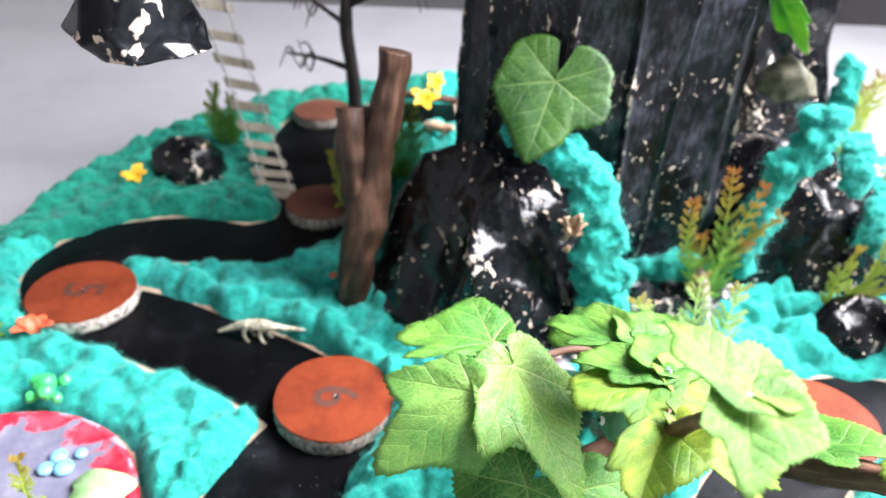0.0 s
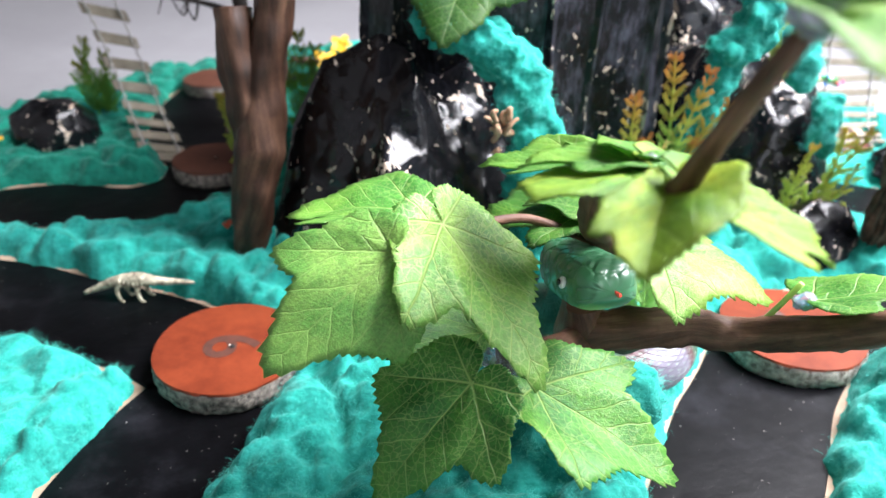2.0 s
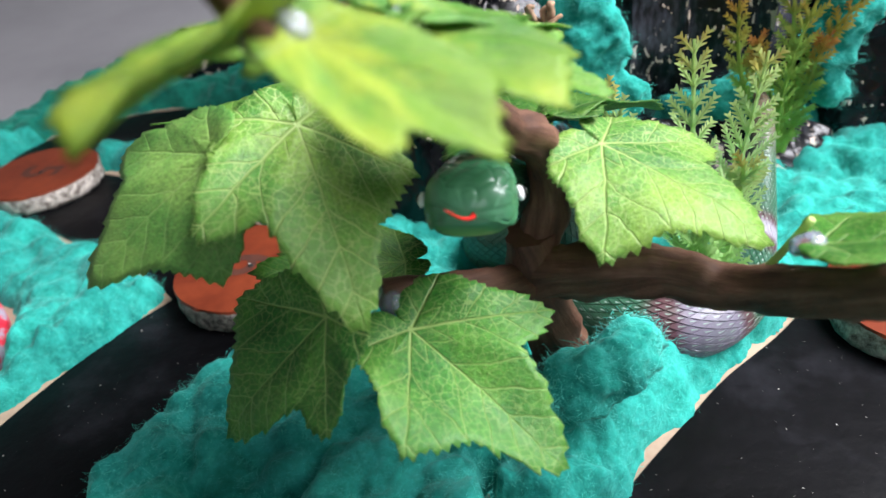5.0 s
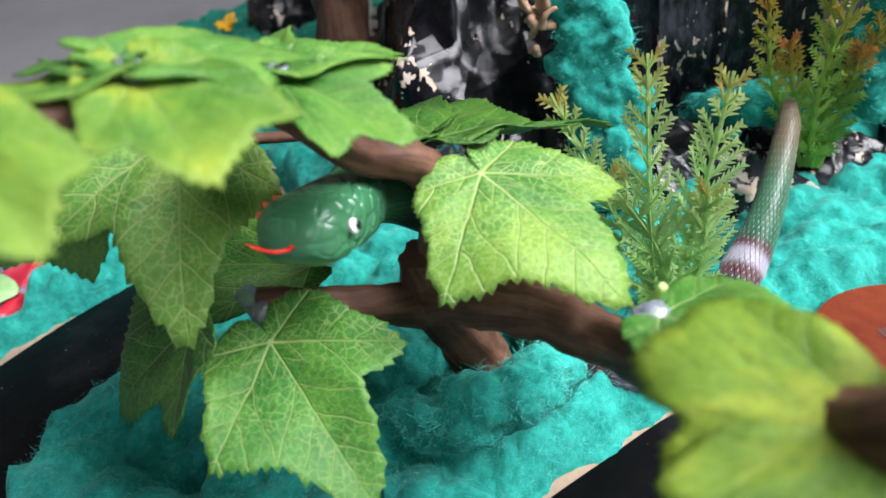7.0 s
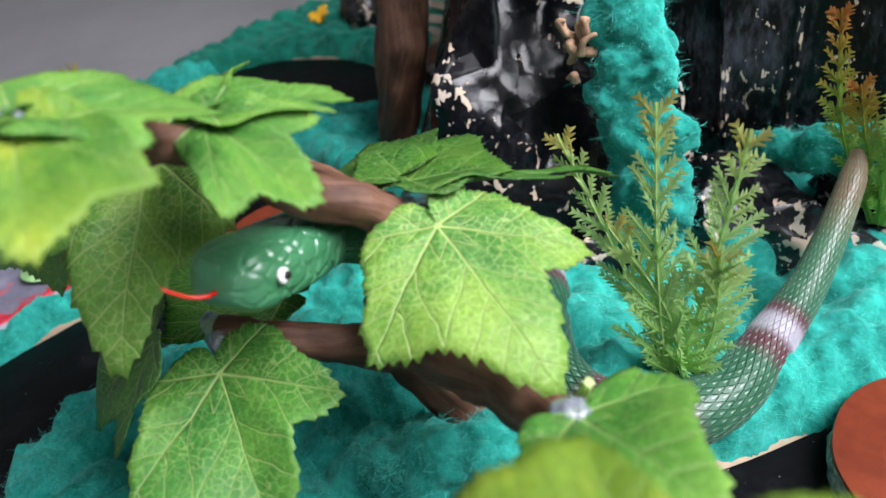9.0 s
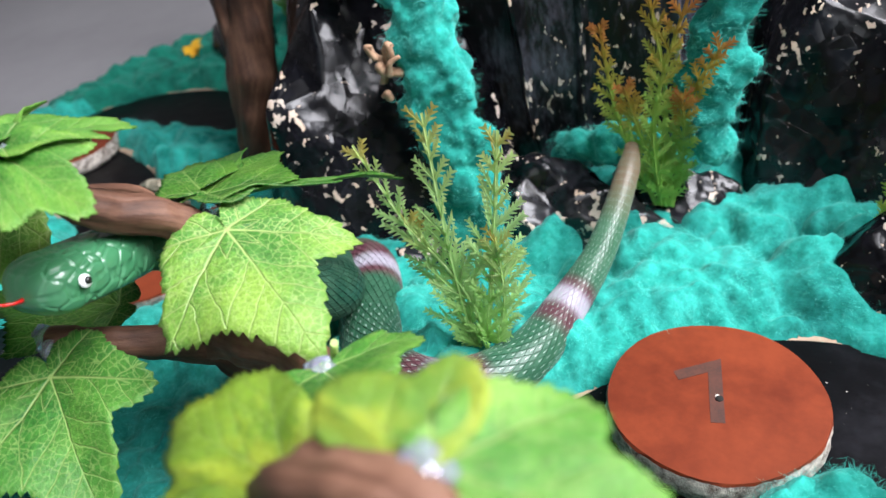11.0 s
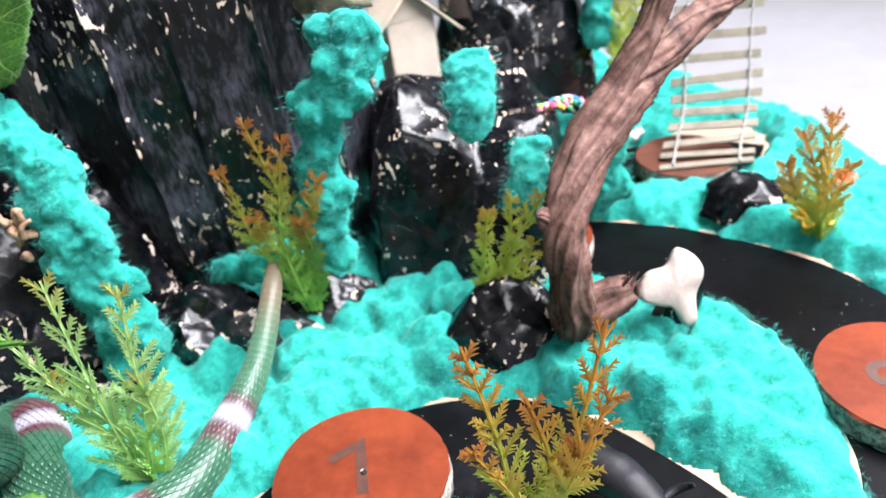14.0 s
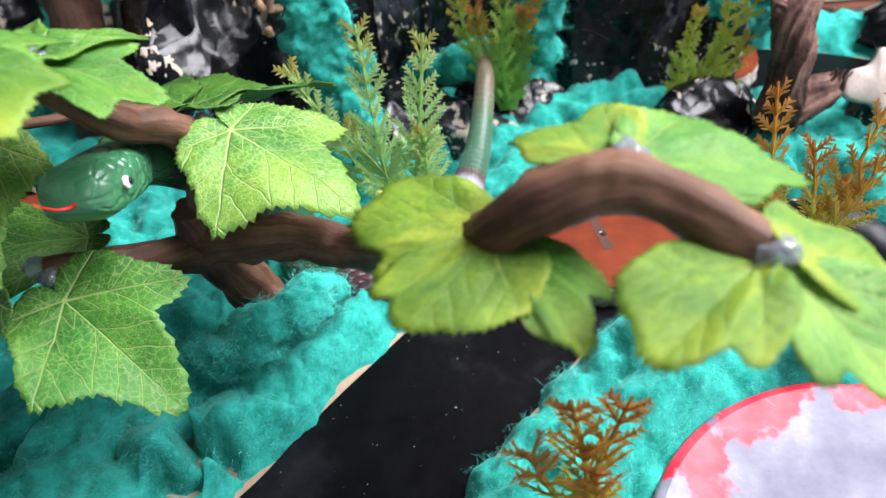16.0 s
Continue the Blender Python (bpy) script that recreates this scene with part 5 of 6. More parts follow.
def frond(base, tip, material, parent, seed, spread=0.017, bow=0.006, count=20):
    """A stem with sprigs on all sides, each sprig set with short flat needles."""
    rr = random.Random(seed)
    base, tip = Vector(base), Vector(tip)
    axis = tip - base
    L = axis.length
    d0 = axis.normalized()
    side = d0.cross(Vector((0, 1, 0.15))).normalized()
    deep = side.cross(d0).normalized()
    midp = base + axis * 0.5 + side * rr.uniform(-bow, bow) + deep * rr.uniform(-bow, bow)
    C = catmull([base, midp, tip], 12)
    V, F, UV = [], [], []

    def strip(a, b, w0, w1, nrm, v0, v1):
        dd = (b - a)
        s = dd.cross(nrm)
        if s.length < 1e-9:
            return
        s.normalize()
        k = len(V)
        V.extend([a - s * w0, a + s * w0, b + s * w1, b - s * w1])
        F.append((k, k + 1, k + 2, k + 3))
        UV.extend([(0, v0), (0, v0), (1, v1), (1, v1)])

    n = len(C)
    for i in range(n - 1):
        w = 0.0011 * (1 - 0.65 * i / n)
        strip(C[i], C[i + 1], w, w, deep, i / n, (i + 1) / n)
        strip(C[i], C[i + 1], w, w, side, i / n, (i + 1) / n)
    for k in range(count):
        u = 0.10 + 0.88 * (k + rr.uniform(-0.2, 0.2)) / count
        q = u * (n - 1)
        i = min(int(q), n - 2)
        p = C[i].lerp(C[i + 1], q - i)
        ln_ = spread * (1 - u) ** 0.6 * (0.45 + 0.75 * min(1, u * 3.2)) * rr.uniform(0.6, 1.15) + 0.0022
        for sg in (-1, 1):
            out = (side * sg * rr.uniform(0.65, 1.0) + deep * rr.uniform(-0.75, 0.75)).normalized()
            dirn = (d0 * 0.95 + out * 0.85).normalized()
            e = p + dirn * ln_ + d0 * ln_ * 0.18
            nrm = dirn.cross(out)
            if nrm.length < 1e-6:
                nrm = deep
            nrm.normalize()
            strip(p, e, 0.00055, 0.00030, nrm, u, min(1, u + 0.12))
            strip(p, e, 0.00045, 0.00025, dirn.cross(nrm), u, min(1, u + 0.12))
            m_ = max(3, int(ln_ / 0.0013))
            for j in range(1, m_ + 1):
                t = j / m_
                c = p.lerp(e, t)
                for s2 in (-1, 1):
                    nd_ = (dirn * 0.8 + dirn.cross(nrm) * s2 * 0.75 + nrm * rr.uniform(-0.4, 0.4)).normalized()
                    strip(c, c + nd_ * 0.0028 * (1.05 - 0.45 * t), 0.00060, 0.00014, nrm, min(1, u + 0.1 * t), min(1, u + 0.12 * t + 0.03))
    me = bpy.data.meshes.new("frond")
    me.from_pydata([tuple(v) for v in V], [], F)
    uvl = me.uv_layers.new(name="UVMap")
    flat = np.array(UV, dtype=np.float32)[np.array(F).ravel()]
    uvl.data.foreach_set("uv", flat.ravel())
    me.materials.append(material)
    ob = new("frond", me)
    ob.parent = parent
    return ob


def fern(base, tips, material, label, seed, spread=0.0095, count=15):
    thing = empty("fern", (0, 0, 0), label, "plastic plant", "plastic ferns")
    for i, t in enumerate(tips):
        s = spread * (0.7 + 0.5 * (Vector(t) - Vector(base)).length / 0.08)
        frond((base[0] + 0.001 * i, base[1], base[2] - 0.006), t, material, thing, seed * 10 + i, s, count=count)
    return thing


fern((0.226, 0.326, 0.014), [(0.220, 0.331, 0.091), (0.239, 0.334, 0.086), (0.196, 0.330, 0.080), (0.236, 0.330, 0.056), (0.211, 0.325, 0.060)], F_GREEN, "light green plastic fern planted in the moss beside the snake", 1)
fern((0.257, 0.412, 0.022), [(0.240, 0.409, 0.084), (0.254, 0.408, 0.103), (0.270, 0.402, 0.098), (0.280, 0.398, 0.083), (0.248, 0.407, 0.064), (0.268, 0.400, 0.066)], F_TIPPED, "green plastic fern with rusty tips at the mountain's foot", 2, 0.0062, 14)
fern((0.325, 0.416, 0.016), [(0.356, 0.404, 0.068), (0.344, 0.408, 0.066), (0.351, 0.402, 0.050), (0.335, 0.414, 0.056)], F_OLIVE, "olive plastic fern leaning from behind a small rock", 3, 0.0055, 12)
fern((0.345, 0.311, 0.010), [(0.335, 0.313, 0.077), (0.370, 0.322, 0.076), (0.371, 0.314, 0.062), (0.349, 0.316, 0.057), (0.361, 0.312, 0.045), (0.333, 0.310, 0.046)], F_ORANGE, "orange-brown plastic fern with green foot in the moss", 4, 0.0075, 11)
fern((0.468, 0.457, 0.010), [(0.471, 0.468, 0.060), (0.460, 0.466, 0.054), (0.478, 0.458, 0.042), (0.455, 0.466, 0.040)], F_ORANGE, "orange-tipped plastic fern beside a small black rock", 5, 0.008, 12)
fern((0.282, 0.223, 0.006), [(0.278, 0.216, 0.066), (0.270, 0.211, 0.057), (0.290, 0.222, 0.060), (0.283, 0.214, 0.048)], F_ORANGE, "low orange plastic fern on the track's edge", 6, 0.010, 12)
fern((-0.056, 0.600, 0.006), [(-0.060, 0.602, 0.060), (-0.050, 0.602, 0.050), (-0.066, 0.600, 0.044)], F_DEEP, "small deep green plastic fern at the board's far side", 7, 0.010, 14)
fern((0.046, 0.515, 0.004), [(0.040, 0.512, 0.052), (0.048, 0.518, 0.048)], F_OLIVE, "slim olive plastic fern beside the forked stump", 8, 0.008, 14)
fern((0.078, 0.560, 0.004), [(0.080, 0.562, 0.075), (0.090, 0.560, 0.066), (0.072, 0.562, 0.060)], F_DEEP, "green plastic fern behind the forked stump", 9, 0.010, 14)
fern((0.399, 0.574, 0.036), [(0.406, 0.573, 0.096), (0.399, 0.572, 0.088), (0.393, 0.573, 0.070)], F_OLIVE, "yellow-green plastic fern on a slim rock", 10, 0.010, 14)
fern((-0.118, 0.372, 0.004), [(-0.124, 0.372, 0.045), (-0.112, 0.370, 0.038), (-0.130, 0.366, 0.034)], F_OLIVE, "yellow-green plastic fern beside a numbered disc", 11, 0.012, 14)

# ---- forked stump, driftwood and the dark tree ----
thing = empty("forked_stump", (0.060, 0.440, 0.0), "dark brown forked branch standing upright like a sawn stump", "branch")
bm = bmesh.new()
tube_bm(bm, [(0.0640, 0.4150, 0.0000), (0.0663, 0.4154, 0.0231), (0.0717, 0.4200, 0.0562), (0.0767, 0.4266, 0.0847), (0.0828, 0.4306, 0.1133), (0.0880, 0.4366, 0.1441)], [0.0072, 0.0095, 0.0112, 0.0094, 0.0080, 0.0076], 32, 0.17, 80.0, per=12)
part("stem", bm, STUMPWOOD, thing).matrix_parent_inverse = thing.matrix_world.inverted()
bm = bmesh.new()
tube_bm(bm, [(0.0698, 0.4219, 0.0514), (0.0678, 0.4238, 0.0773), (0.0662, 0.4279, 0.0986), (0.0651, 0.4332, 0.1151)], [0.0065, 0.0086, 0.0082, 0.0078], 28, 0.17, 80.0, per=12)
part("side_stem", bm, STUMPWOOD, thing).matrix_parent_inverse = thing.matrix_world.inverted()
for ob in thing.children:
    ob.matrix_parent_inverse = Matrix.Translation((-0.060, -0.440, 0.0))

thing = empty("driftwood", (0, 0, 0), "gnarled weathered driftwood branch standing on the moss", "driftwood")
for nm, pts, rad in (
    ("trunk", [(0.3650, 0.3925, 0.0150), (0.3643, 0.3915, 0.0175), (0.3634, 0.3900, 0.028), (0.3626, 0.3870, 0.046), (0.3615, 0.3885, 0.060), (0.3660, 0.3970, 0.073), (0.3730, 0.4080, 0.084), (0.3830, 0.4180, 0.093), (0.3950, 0.4320, 0.100), (0.4120, 0.4500, 0.106), (0.4300, 0.4680, 0.112)], [0.0030, 0.0082, 0.0096, 0.0084, 0.0082, 0.0084, 0.0096, 0.0100, 0.0078, 0.0070, 0.0062]),
    ("limb", [(0.3760, 0.4120, 0.086), (0.3850, 0.4190, 0.101), (0.3930, 0.4240, 0.114), (0.3990, 0.4280, 0.130)], [0.0066, 0.0062, 0.0054, 0.0048]),
    ("root", [(0.3650, 0.3930, 0.022), (0.3720, 0.3938, 0.025), (0.3790, 0.3955, 0.028), (0.3840, 0.3968, 0.030), (0.3868, 0.3975, 0.031)], [0.0094, 0.0090, 0.0082, 0.0066, 0.0022]),
    ("knot", [(0.3610, 0.3890, 0.063), (0.3560, 0.3893, 0.0655), (0.3540, 0.3895, 0.0660), (0.3528, 0.3896, 0.0660)], [0.0050, 0.0042, 0.0034, 0.0012]),
):
    bm = bmesh.new()
    tube_bm(bm, pts, [0.82 * r for r in rad], 72, 0.10, 75.0, per=22, gnarl=0.24)
    part(nm, bm, DRIFT, thing)
# frayed ends of the root
rr = random.Random(6)
for k in range(7):
    bm = bmesh.new()
    a = Vector((0.3800 + 0.0010 * k, 0.3950 + rr.uniform(-0.002, 0.002), 0.0340))
    b = a + Vector((rr.uniform(-0.002, 0.004), rr.uniform(-0.002, 0.002), rr.uniform(0.0015, 0.005)))
    tube_bm(bm, [a - Vector((0, 0, 0.004)), a, b], [0.0009, 0.0007, 0.0002], 6, 0.3, 200.0)
    part("splinter", bm, DRIFT, thing)

DARKTREE = plain("black_brown_twig", (0.010, 0.007, 0.006), (0.030, 0.020, 0.016), 120, 0.8, 0.4)
thing = empty("bare_tree", (0.042, 0.600, 0.0), "thin blackish bare twig tree behind the stump", "tree")
rr = random.Random(9)
trunk = [Vector((0, 0, 0)), Vector((0.002, 0, 0.06)), Vector((-0.002, 0.0, 0.11)), Vector((0.002, 0, 0.17))]
bm = bmesh.new()
tube_bm(bm, trunk, [0.0058, 0.0052, 0.0046, 0.003], 12, 0.2, 90.0)
part("trunk", bm, DARKTREE, thing)
for k, (z, dx, dz) in enumerate([(0.075, -0.045, 0.012), (0.105, -0.040, 0.030), (0.120, 0.040, 0.022), (0.135, -0.055, 0.01), (0.125, 0.060, 0.01), (0.150, 0.035, 0.04), (0.155, -0.03, 0.04)]):
    bm = bmesh.new()
    a = Vector((0, 0, z))
    b = a + Vector((dx * 0.5, rr.uniform(-0.01, 0.01), dz * 0.3 + 0.004))
    c = a + Vector((dx, rr.uniform(-0.02, 0.02), dz))
    tube_bm(bm, [a, b, c], [0.0022, 0.0016, 0.0006], 8, 0.2, 120.0)
    for _ in range(5):
        p = b.lerp(c, rr.random())
        tube_bm(bm, [p, p + Vector((dx * 0.12, rr.uniform(-0.006, 0.006), rr.uniform(-0.012, 0.012))), p + Vector((dx * 0.25, rr.uniform(-0.008, 0.008), rr.uniform(-0.016, 0.016)))], [0.0009, 0.0007, 0.0003], 6)
    part("limb", bm, DARKTREE, thing)

# ---- white clay piece on a stick ----
WHITECLAY = plain("white_clay", (0.31, 0.245, 0.215), (0.44, 0.365, 0.325), 110, 0.65, 0.3)
thing = empty("clay_piece", (0, 0, 0), "irregular lobed white clay piece on a stick beside driftwood", "clay figure")
bm = bmesh.new()
outl = catmull([(-0.0105, 0.000, -0.004), (-0.0085, 0.000, 0.0045), (-0.0025, 0.000, 0.0070), (0.0010, 0.000, 0.0130), (0.0065, 0.000, 0.0095), (0.0085, 0.000, 0.0035), (0.0060, 0.000, -0.0040), (0.0058, 0.000, -0.0130), (0.0025, 0.000, -0.0150), (-0.0010, 0.000, -0.0085), (-0.0055, 0.000, -0.0070)], 5, closed=True)
rot = Matrix.Rotation(radians(-28), 4, "X") @ Matrix.Rotation(radians(8), 4, "Z")
cz = Vector((0.3995, 0.398, 0.030))
fr = [bm.verts.new(cz + rot @ (Vector((p.x * 1.2, 0, p.z)) * 0.86 + Vector((0, -0.0016 + 0.0007 * noise.noise(p * 150), 0)))) for p in outl]
f2 = [bm.verts.new(cz + rot @ (Vector((p.x * 1.2, 0, p.z)) + Vector((0, -0.0008, 0)))) for p in outl]
f3 = [bm.verts.new(cz + rot @ (Vector((p.x * 1.2, 0, p.z)) + Vector((0, 0.0012, 0)))) for p in outl]
n_ = len(outl)
midf = bm.verts.new(cz + rot @ Vector((0, -0.0019, -0.001)))
for k in range(n_):
    j = (k + 1) % n_
    for q in ((fr[k], fr[j], f2[j], f2[k]), (f2[k], f2[j], f3[j], f3[k])):
        bm.faces.new(q).smooth = True
    bm.faces.new((midf, fr[j], fr[k])).smooth = True
bm.faces.new(f3)
bmesh.ops.recalc_face_normals(bm, faces=bm.faces)
part("clay", bm, WHITECLAY, thing)
bm = bmesh.new()
tube_bm(bm, [(0.400, 0.401, 0.028), (0.394, 0.400, 0.016), (0.386, 0.398, 0.004)], [0.0016, 0.0017, 0.0016], 10, 0.1)
part("stick", bm, DRIFT, thing)
rock("rock", (0.402, 0.407, 0.010), (0.010, 0.006, 0.022), 61, "small black lump behind the white clay piece", crump=0.08)

# ---- rope ladders ----
SLAT = plain("grey_wood_stick", (0.13, 0.11, 0.08), (0.22, 0.19, 0.145), 90, 0.8, 0.3)
ROPE = plain("grey_white_twine", (0.17, 0.16, 0.145), (0.40, 0.385, 0.36), 700, 0.95, 0.8, 0.0008)


def rope_ladder(line, half, rungs, label, across=(1, 0, 0), deep=0.0045):
    thing = empty("rope_ladder", (0, 0, 0), label, "rope ladder", "rope ladders")
    C = catmull(line, 20)
    ax = Vector(across).normalized()
    for sg in (-1, 1):
        bm = bmesh.new()
        off = ax * (half * 0.72 * sg)
        pts = [c + off + Vector((0.0004 * math.sin(i * 1.3), 0, 0.0004 * math.cos(i * 1.3))) for i, c in enumerate(C)]
        tube_bm(bm, pts, [0.00065, 0.00065], 8, 0.4, 700.0, per=2)
        part("rope", bm, ROPE, thing)
    tot = len(C) - 1
    for k in range(rungs):
        s = tot * (k + 0.3) / rungs
        i = min(int(s), tot - 1)
        c = C[i].lerp(C[i + 1], s - i)
        d = (C[i + 1] - C[i]).normalized()
        n = ax.cross(d).normalized()
        rr = random.Random(k)
        a = (ax + d * rr.uniform(-0.05, 0.05)).normalized()
        bm = bmesh.new()
        res = bmesh.ops.create_cube(bm, size=1.0)
        bmesh.ops.scale(bm, vec=(2 * half * rr.uniform(0.94, 1.06), 0.0013, deep), verts=res["verts"])
        bmesh.ops.bevel(bm, geom=list(bm.edges), offset=0.0003, segments=1, affect="EDGES")
        m3 = Matrix((a, n, d)).transposed().to_4x4()
        bmesh.ops.transform(bm, matrix=Matrix.Translation(c - n * 0.0012) @ m3, verts=bm.verts)
        part("rung", bm, SLAT, thing)
    return thing


rope_ladder([(0.436, 0.524, 0.0125), (0.440, 0.540, 0.0150), (0.445, 0.553, 0.024), (0.447, 0.560, 0.036), (0.448, 0.567, 0.054), (0.449, 0.574, 0.076), (0.450, 0.582, 0.110), (0.451, 0.590, 0.150)], 0.0225, 13, "hanging rope ladder of grey sticks and twine over a disc")
rope_ladder([(-0.002, 0.536, 0.004), (-0.012, 0.556, 0.012), (-0.026, 0.585, 0.026), (-0.038, 0.600, 0.058), (-0.050, 0.604, 0.100), (-0.062, 0.610, 0.150)], 0.0135, 12, "leaning rope ladder of pale sticks at the track's far bend", (0.88, 0.30, -0.25), 0.0075)

# ---- card house ----
CARD = plain("beige_card", (0.46, 0.37, 0.28), (0.58, 0.48, 0.38), 60, 0.8, 0.15)
CARDPALE = plain("pale_card", (0.44, 0.37, 0.30), (0.54, 0.46, 0.38), 60, 0.8, 0.15)
house = empty("card_house", (0.2870, 0.5640, 0.072), "small beige card house with pitched roof on the rocks", "model house")
house.rotation_euler = (0, 0, radians(28))
bm = bmesh.new()
box_bm(bm, -0.013, 0.013, -0.011, 0.011, -0.071, 0.020, 0.0006)
gv = [bm.verts.new(p) for p in ((-0.013, -0.011, 0.020), (0.013, -0.011, 0.020), (0, -0.011, 0.033), (-0.013, 0.011, 0.020), (0.013, 0.011, 0.020), (0, 0.011, 0.033))]
for q in ((0, 1, 2), (4, 3, 5), (1, 4, 5, 2), (3, 0, 2, 5)):
    bm.faces.new([gv[k] for k in q])
part("wall", bm, CARDPALE, house)
for sg in (-1, 1):
    bm = bmesh.new()
    a = [Vector((0, y_, 0.0345)) for y_ in (-0.016, 0.016)] + [Vector((sg * 0.026, y_, 0.0100)) for y_ in (0.016, -0.016)]
    up = Vector((sg * 0.020, 0, 0.021)).normalized() * 0.0010
    lo_ = [bm.verts.new(p) for p in a]
    hi_ = [bm.verts.new(p + up) for p in a]
    bm.faces.new(lo_), bm.faces.new(hi_)
    for k in range(4):
        bm.faces.new((lo_[k], lo_[(k + 1) % 4], hi_[(k + 1) % 4], hi_[k]))
    bmesh.ops.recalc_face_normals(bm, faces=bm.faces)
    part("roof", bm, CARD, house)

# ---- pools ----
POOLM, _nt, _b = mat("pool_paint", 0.55, 0.0, 0.3)
_sp = _nt.nodes.new("ShaderNodeVectorMath")
_sp.operation = "LENGTH"
ln(_nt, coord(_nt, "Object"), _sp.inputs[0])
_rad = math_n(_nt, "MULTIPLY", _sp.outputs["Value"], 1 / 0.064)
_r2 = math_n(_nt, "ADD", _rad, math_n(_nt, "MULTIPLY", math_n(_nt, "SUBTRACT", noise_tex(_nt, 48.0, 4.0, 0.6), 0.5), 1.5))
_redf = ramp(_nt, _r2, [(0.76, (0, 0, 0)), (0.84, (1, 1, 1))])
_rimf = ramp(_nt, _rad, [(0.93, (0, 0, 0)), (0.95, (1, 1, 1))])
_lil = ramp(_nt, noise_tex(_nt, 60.0, 6.0, 0.65), [(0.38, (0.115, 0.115, 0.165)), (0.55, (0.165, 0.16, 0.215)), (0.70, (0.25, 0.235, 0.29))])
_redc = ramp(_nt, noise_tex(_nt, 90.0, 4.0), [(0.4, (0.50, 0.012, 0.032)), (0.65, (0.60, 0.06, 0.09))])
_c1 = mix(_nt, _redf, _lil, _redc)
ln(_nt, mix(_nt, _rimf, _c1, mix(_nt, ramp(_nt, noise_tex(_nt, 70.0, 3.0), [(0.46, (0, 0, 0)), (0.52, (1, 1, 1))]), _redc, (0.30, 0.27, 0.33))), _b.inputs["Base Color"])
_b.inputs["Coat Weight"].default_value = 0.08
_b.inputs["Coat Roughness"].default_value = 0.12
bump(_nt, _b, noise_tex(_nt, 150.0, 4.0), 0.25, 0.0008)
BLUEGLASS = plain("blue_glass", (0.10, 0.28, 0.50), (0.25, 0.48, 0.68), 120, 0.1, 0)
PAD = plain("lily_pad_green", (0.22, 0.46, 0.16), (0.42, 0.62, 0.30), 120, 0.6, 0.3)


def pool(x, y, r, label):
    thing = empty("pool", (x, y, 0.0), label, "model pool", "painted pools")
    bm = bmesh.new()
    prof = [(1.0, 0.0005), (1.0, 0.0045), (0.985, 0.0058), (0.95, 0.0062), (0.90, 0.0050), (0.6, 0.0044), (0.25, 0.0042)]
    rows3 = [[bm.verts.new((r * q * math.cos(2 * math.pi * k / 80), r * q * math.sin(2 * math.pi * k / 80), z)) for k in range(80)] for q, z in prof]
    for a, b in zip(rows3[:4], rows3[1:4]):
        for k in range(80):
            bm.faces.new((a[k], a[(k + 1) % 80], b[(k + 1) % 80], b[k])).smooth = True
    bw = bmesh.new()
    inner = [[bw.verts.new((r * q * math.cos(2 * math.pi * k / 80), r * q * math.sin(2 * math.pi * k / 80), z + 0.0004 * noise.noise(Vector((q * 9, k * 0.4, r * 90))) * (q < 0.94))) for k in range(80)] for q, z in prof[3:]]
    for a, b in zip(inner, inner[1:]):
        for k in range(80):
            bw.faces.new((a[k], a[(k + 1) % 80], b[(k + 1) % 80], b[k])).smooth = True
    bw.faces.new(inner[-1]).smooth = True
    part("water", bw, POOLM, thing, "glossy lilac paint with red blotches")
    part("rim", bm, POOLM, thing)
    return thing


pl = pool(-0.066, 0.262, 0.062, "round lilac painted pool with a red rim")
pr = pool(0.356, 0.213, 0.060, "round lilac painted pool with red splashes")
for i, (x, y, r) in enumerate([(0.028, 0.036, 0.0038), (0.034, 0.030, 0.0044), (0.025, 0.029, 0.0036), (0.039, 0.038, 0.0028)]):
    bm = bmesh.new()
    bmesh.ops.create_uvsphere(bm, u_segments=20, v_segments=12, radius=r)
    bmesh.ops.scale(bm, vec=(1, 1, 0.6), verts=bm.verts)
    for f in bm.faces:
        f.smooth = True
    ob = part("glass_bead", bm, BLUEGLASS)
    ob.location = (-0.066 + x * 0.8 - 0.004, 0.262 + y, 0.0055)
    tagged(ob, "flat blue glass bead lying in the pool", "glass bead", "blue beads in the pool")
bm = bmesh.new()
pts = [bm.verts.new((0.0125 * (1 + 0.13 * math.sin(3 * a + 1) + 0.06 * math.sin(7 * a)) * math.cos(a), 0.0098 * (1 + 0.13 * math.sin(3 * a + 1)) * math.sin(a), 0.0006 * math.sin(2 * a))) for a in [2 * math.pi * k / 48 + 0.05 for k in range(48)]]
cc = bm.verts.new((0.001, 0, -0.0004))
for k in range(48):
    bm.faces.new((cc, pts[k], pts[(k + 1) % 48])).smooth = True
ob = part("lily_pad", bm, PAD)
ob.location = (-0.022, 0.281, 0.0078)
ob.modifiers.new("thickness", "SOLIDIFY").thickness = 0.0006
tagged(ob, "pale green lily pad lying in the pool", "lily pad")
fern((-0.046, 0.276, 0.003), [(-0.049, 0.279, 0.028)], F_OLIVE, "tiny brown-yellow twig standing in the pool", 12, 0.004, 10)

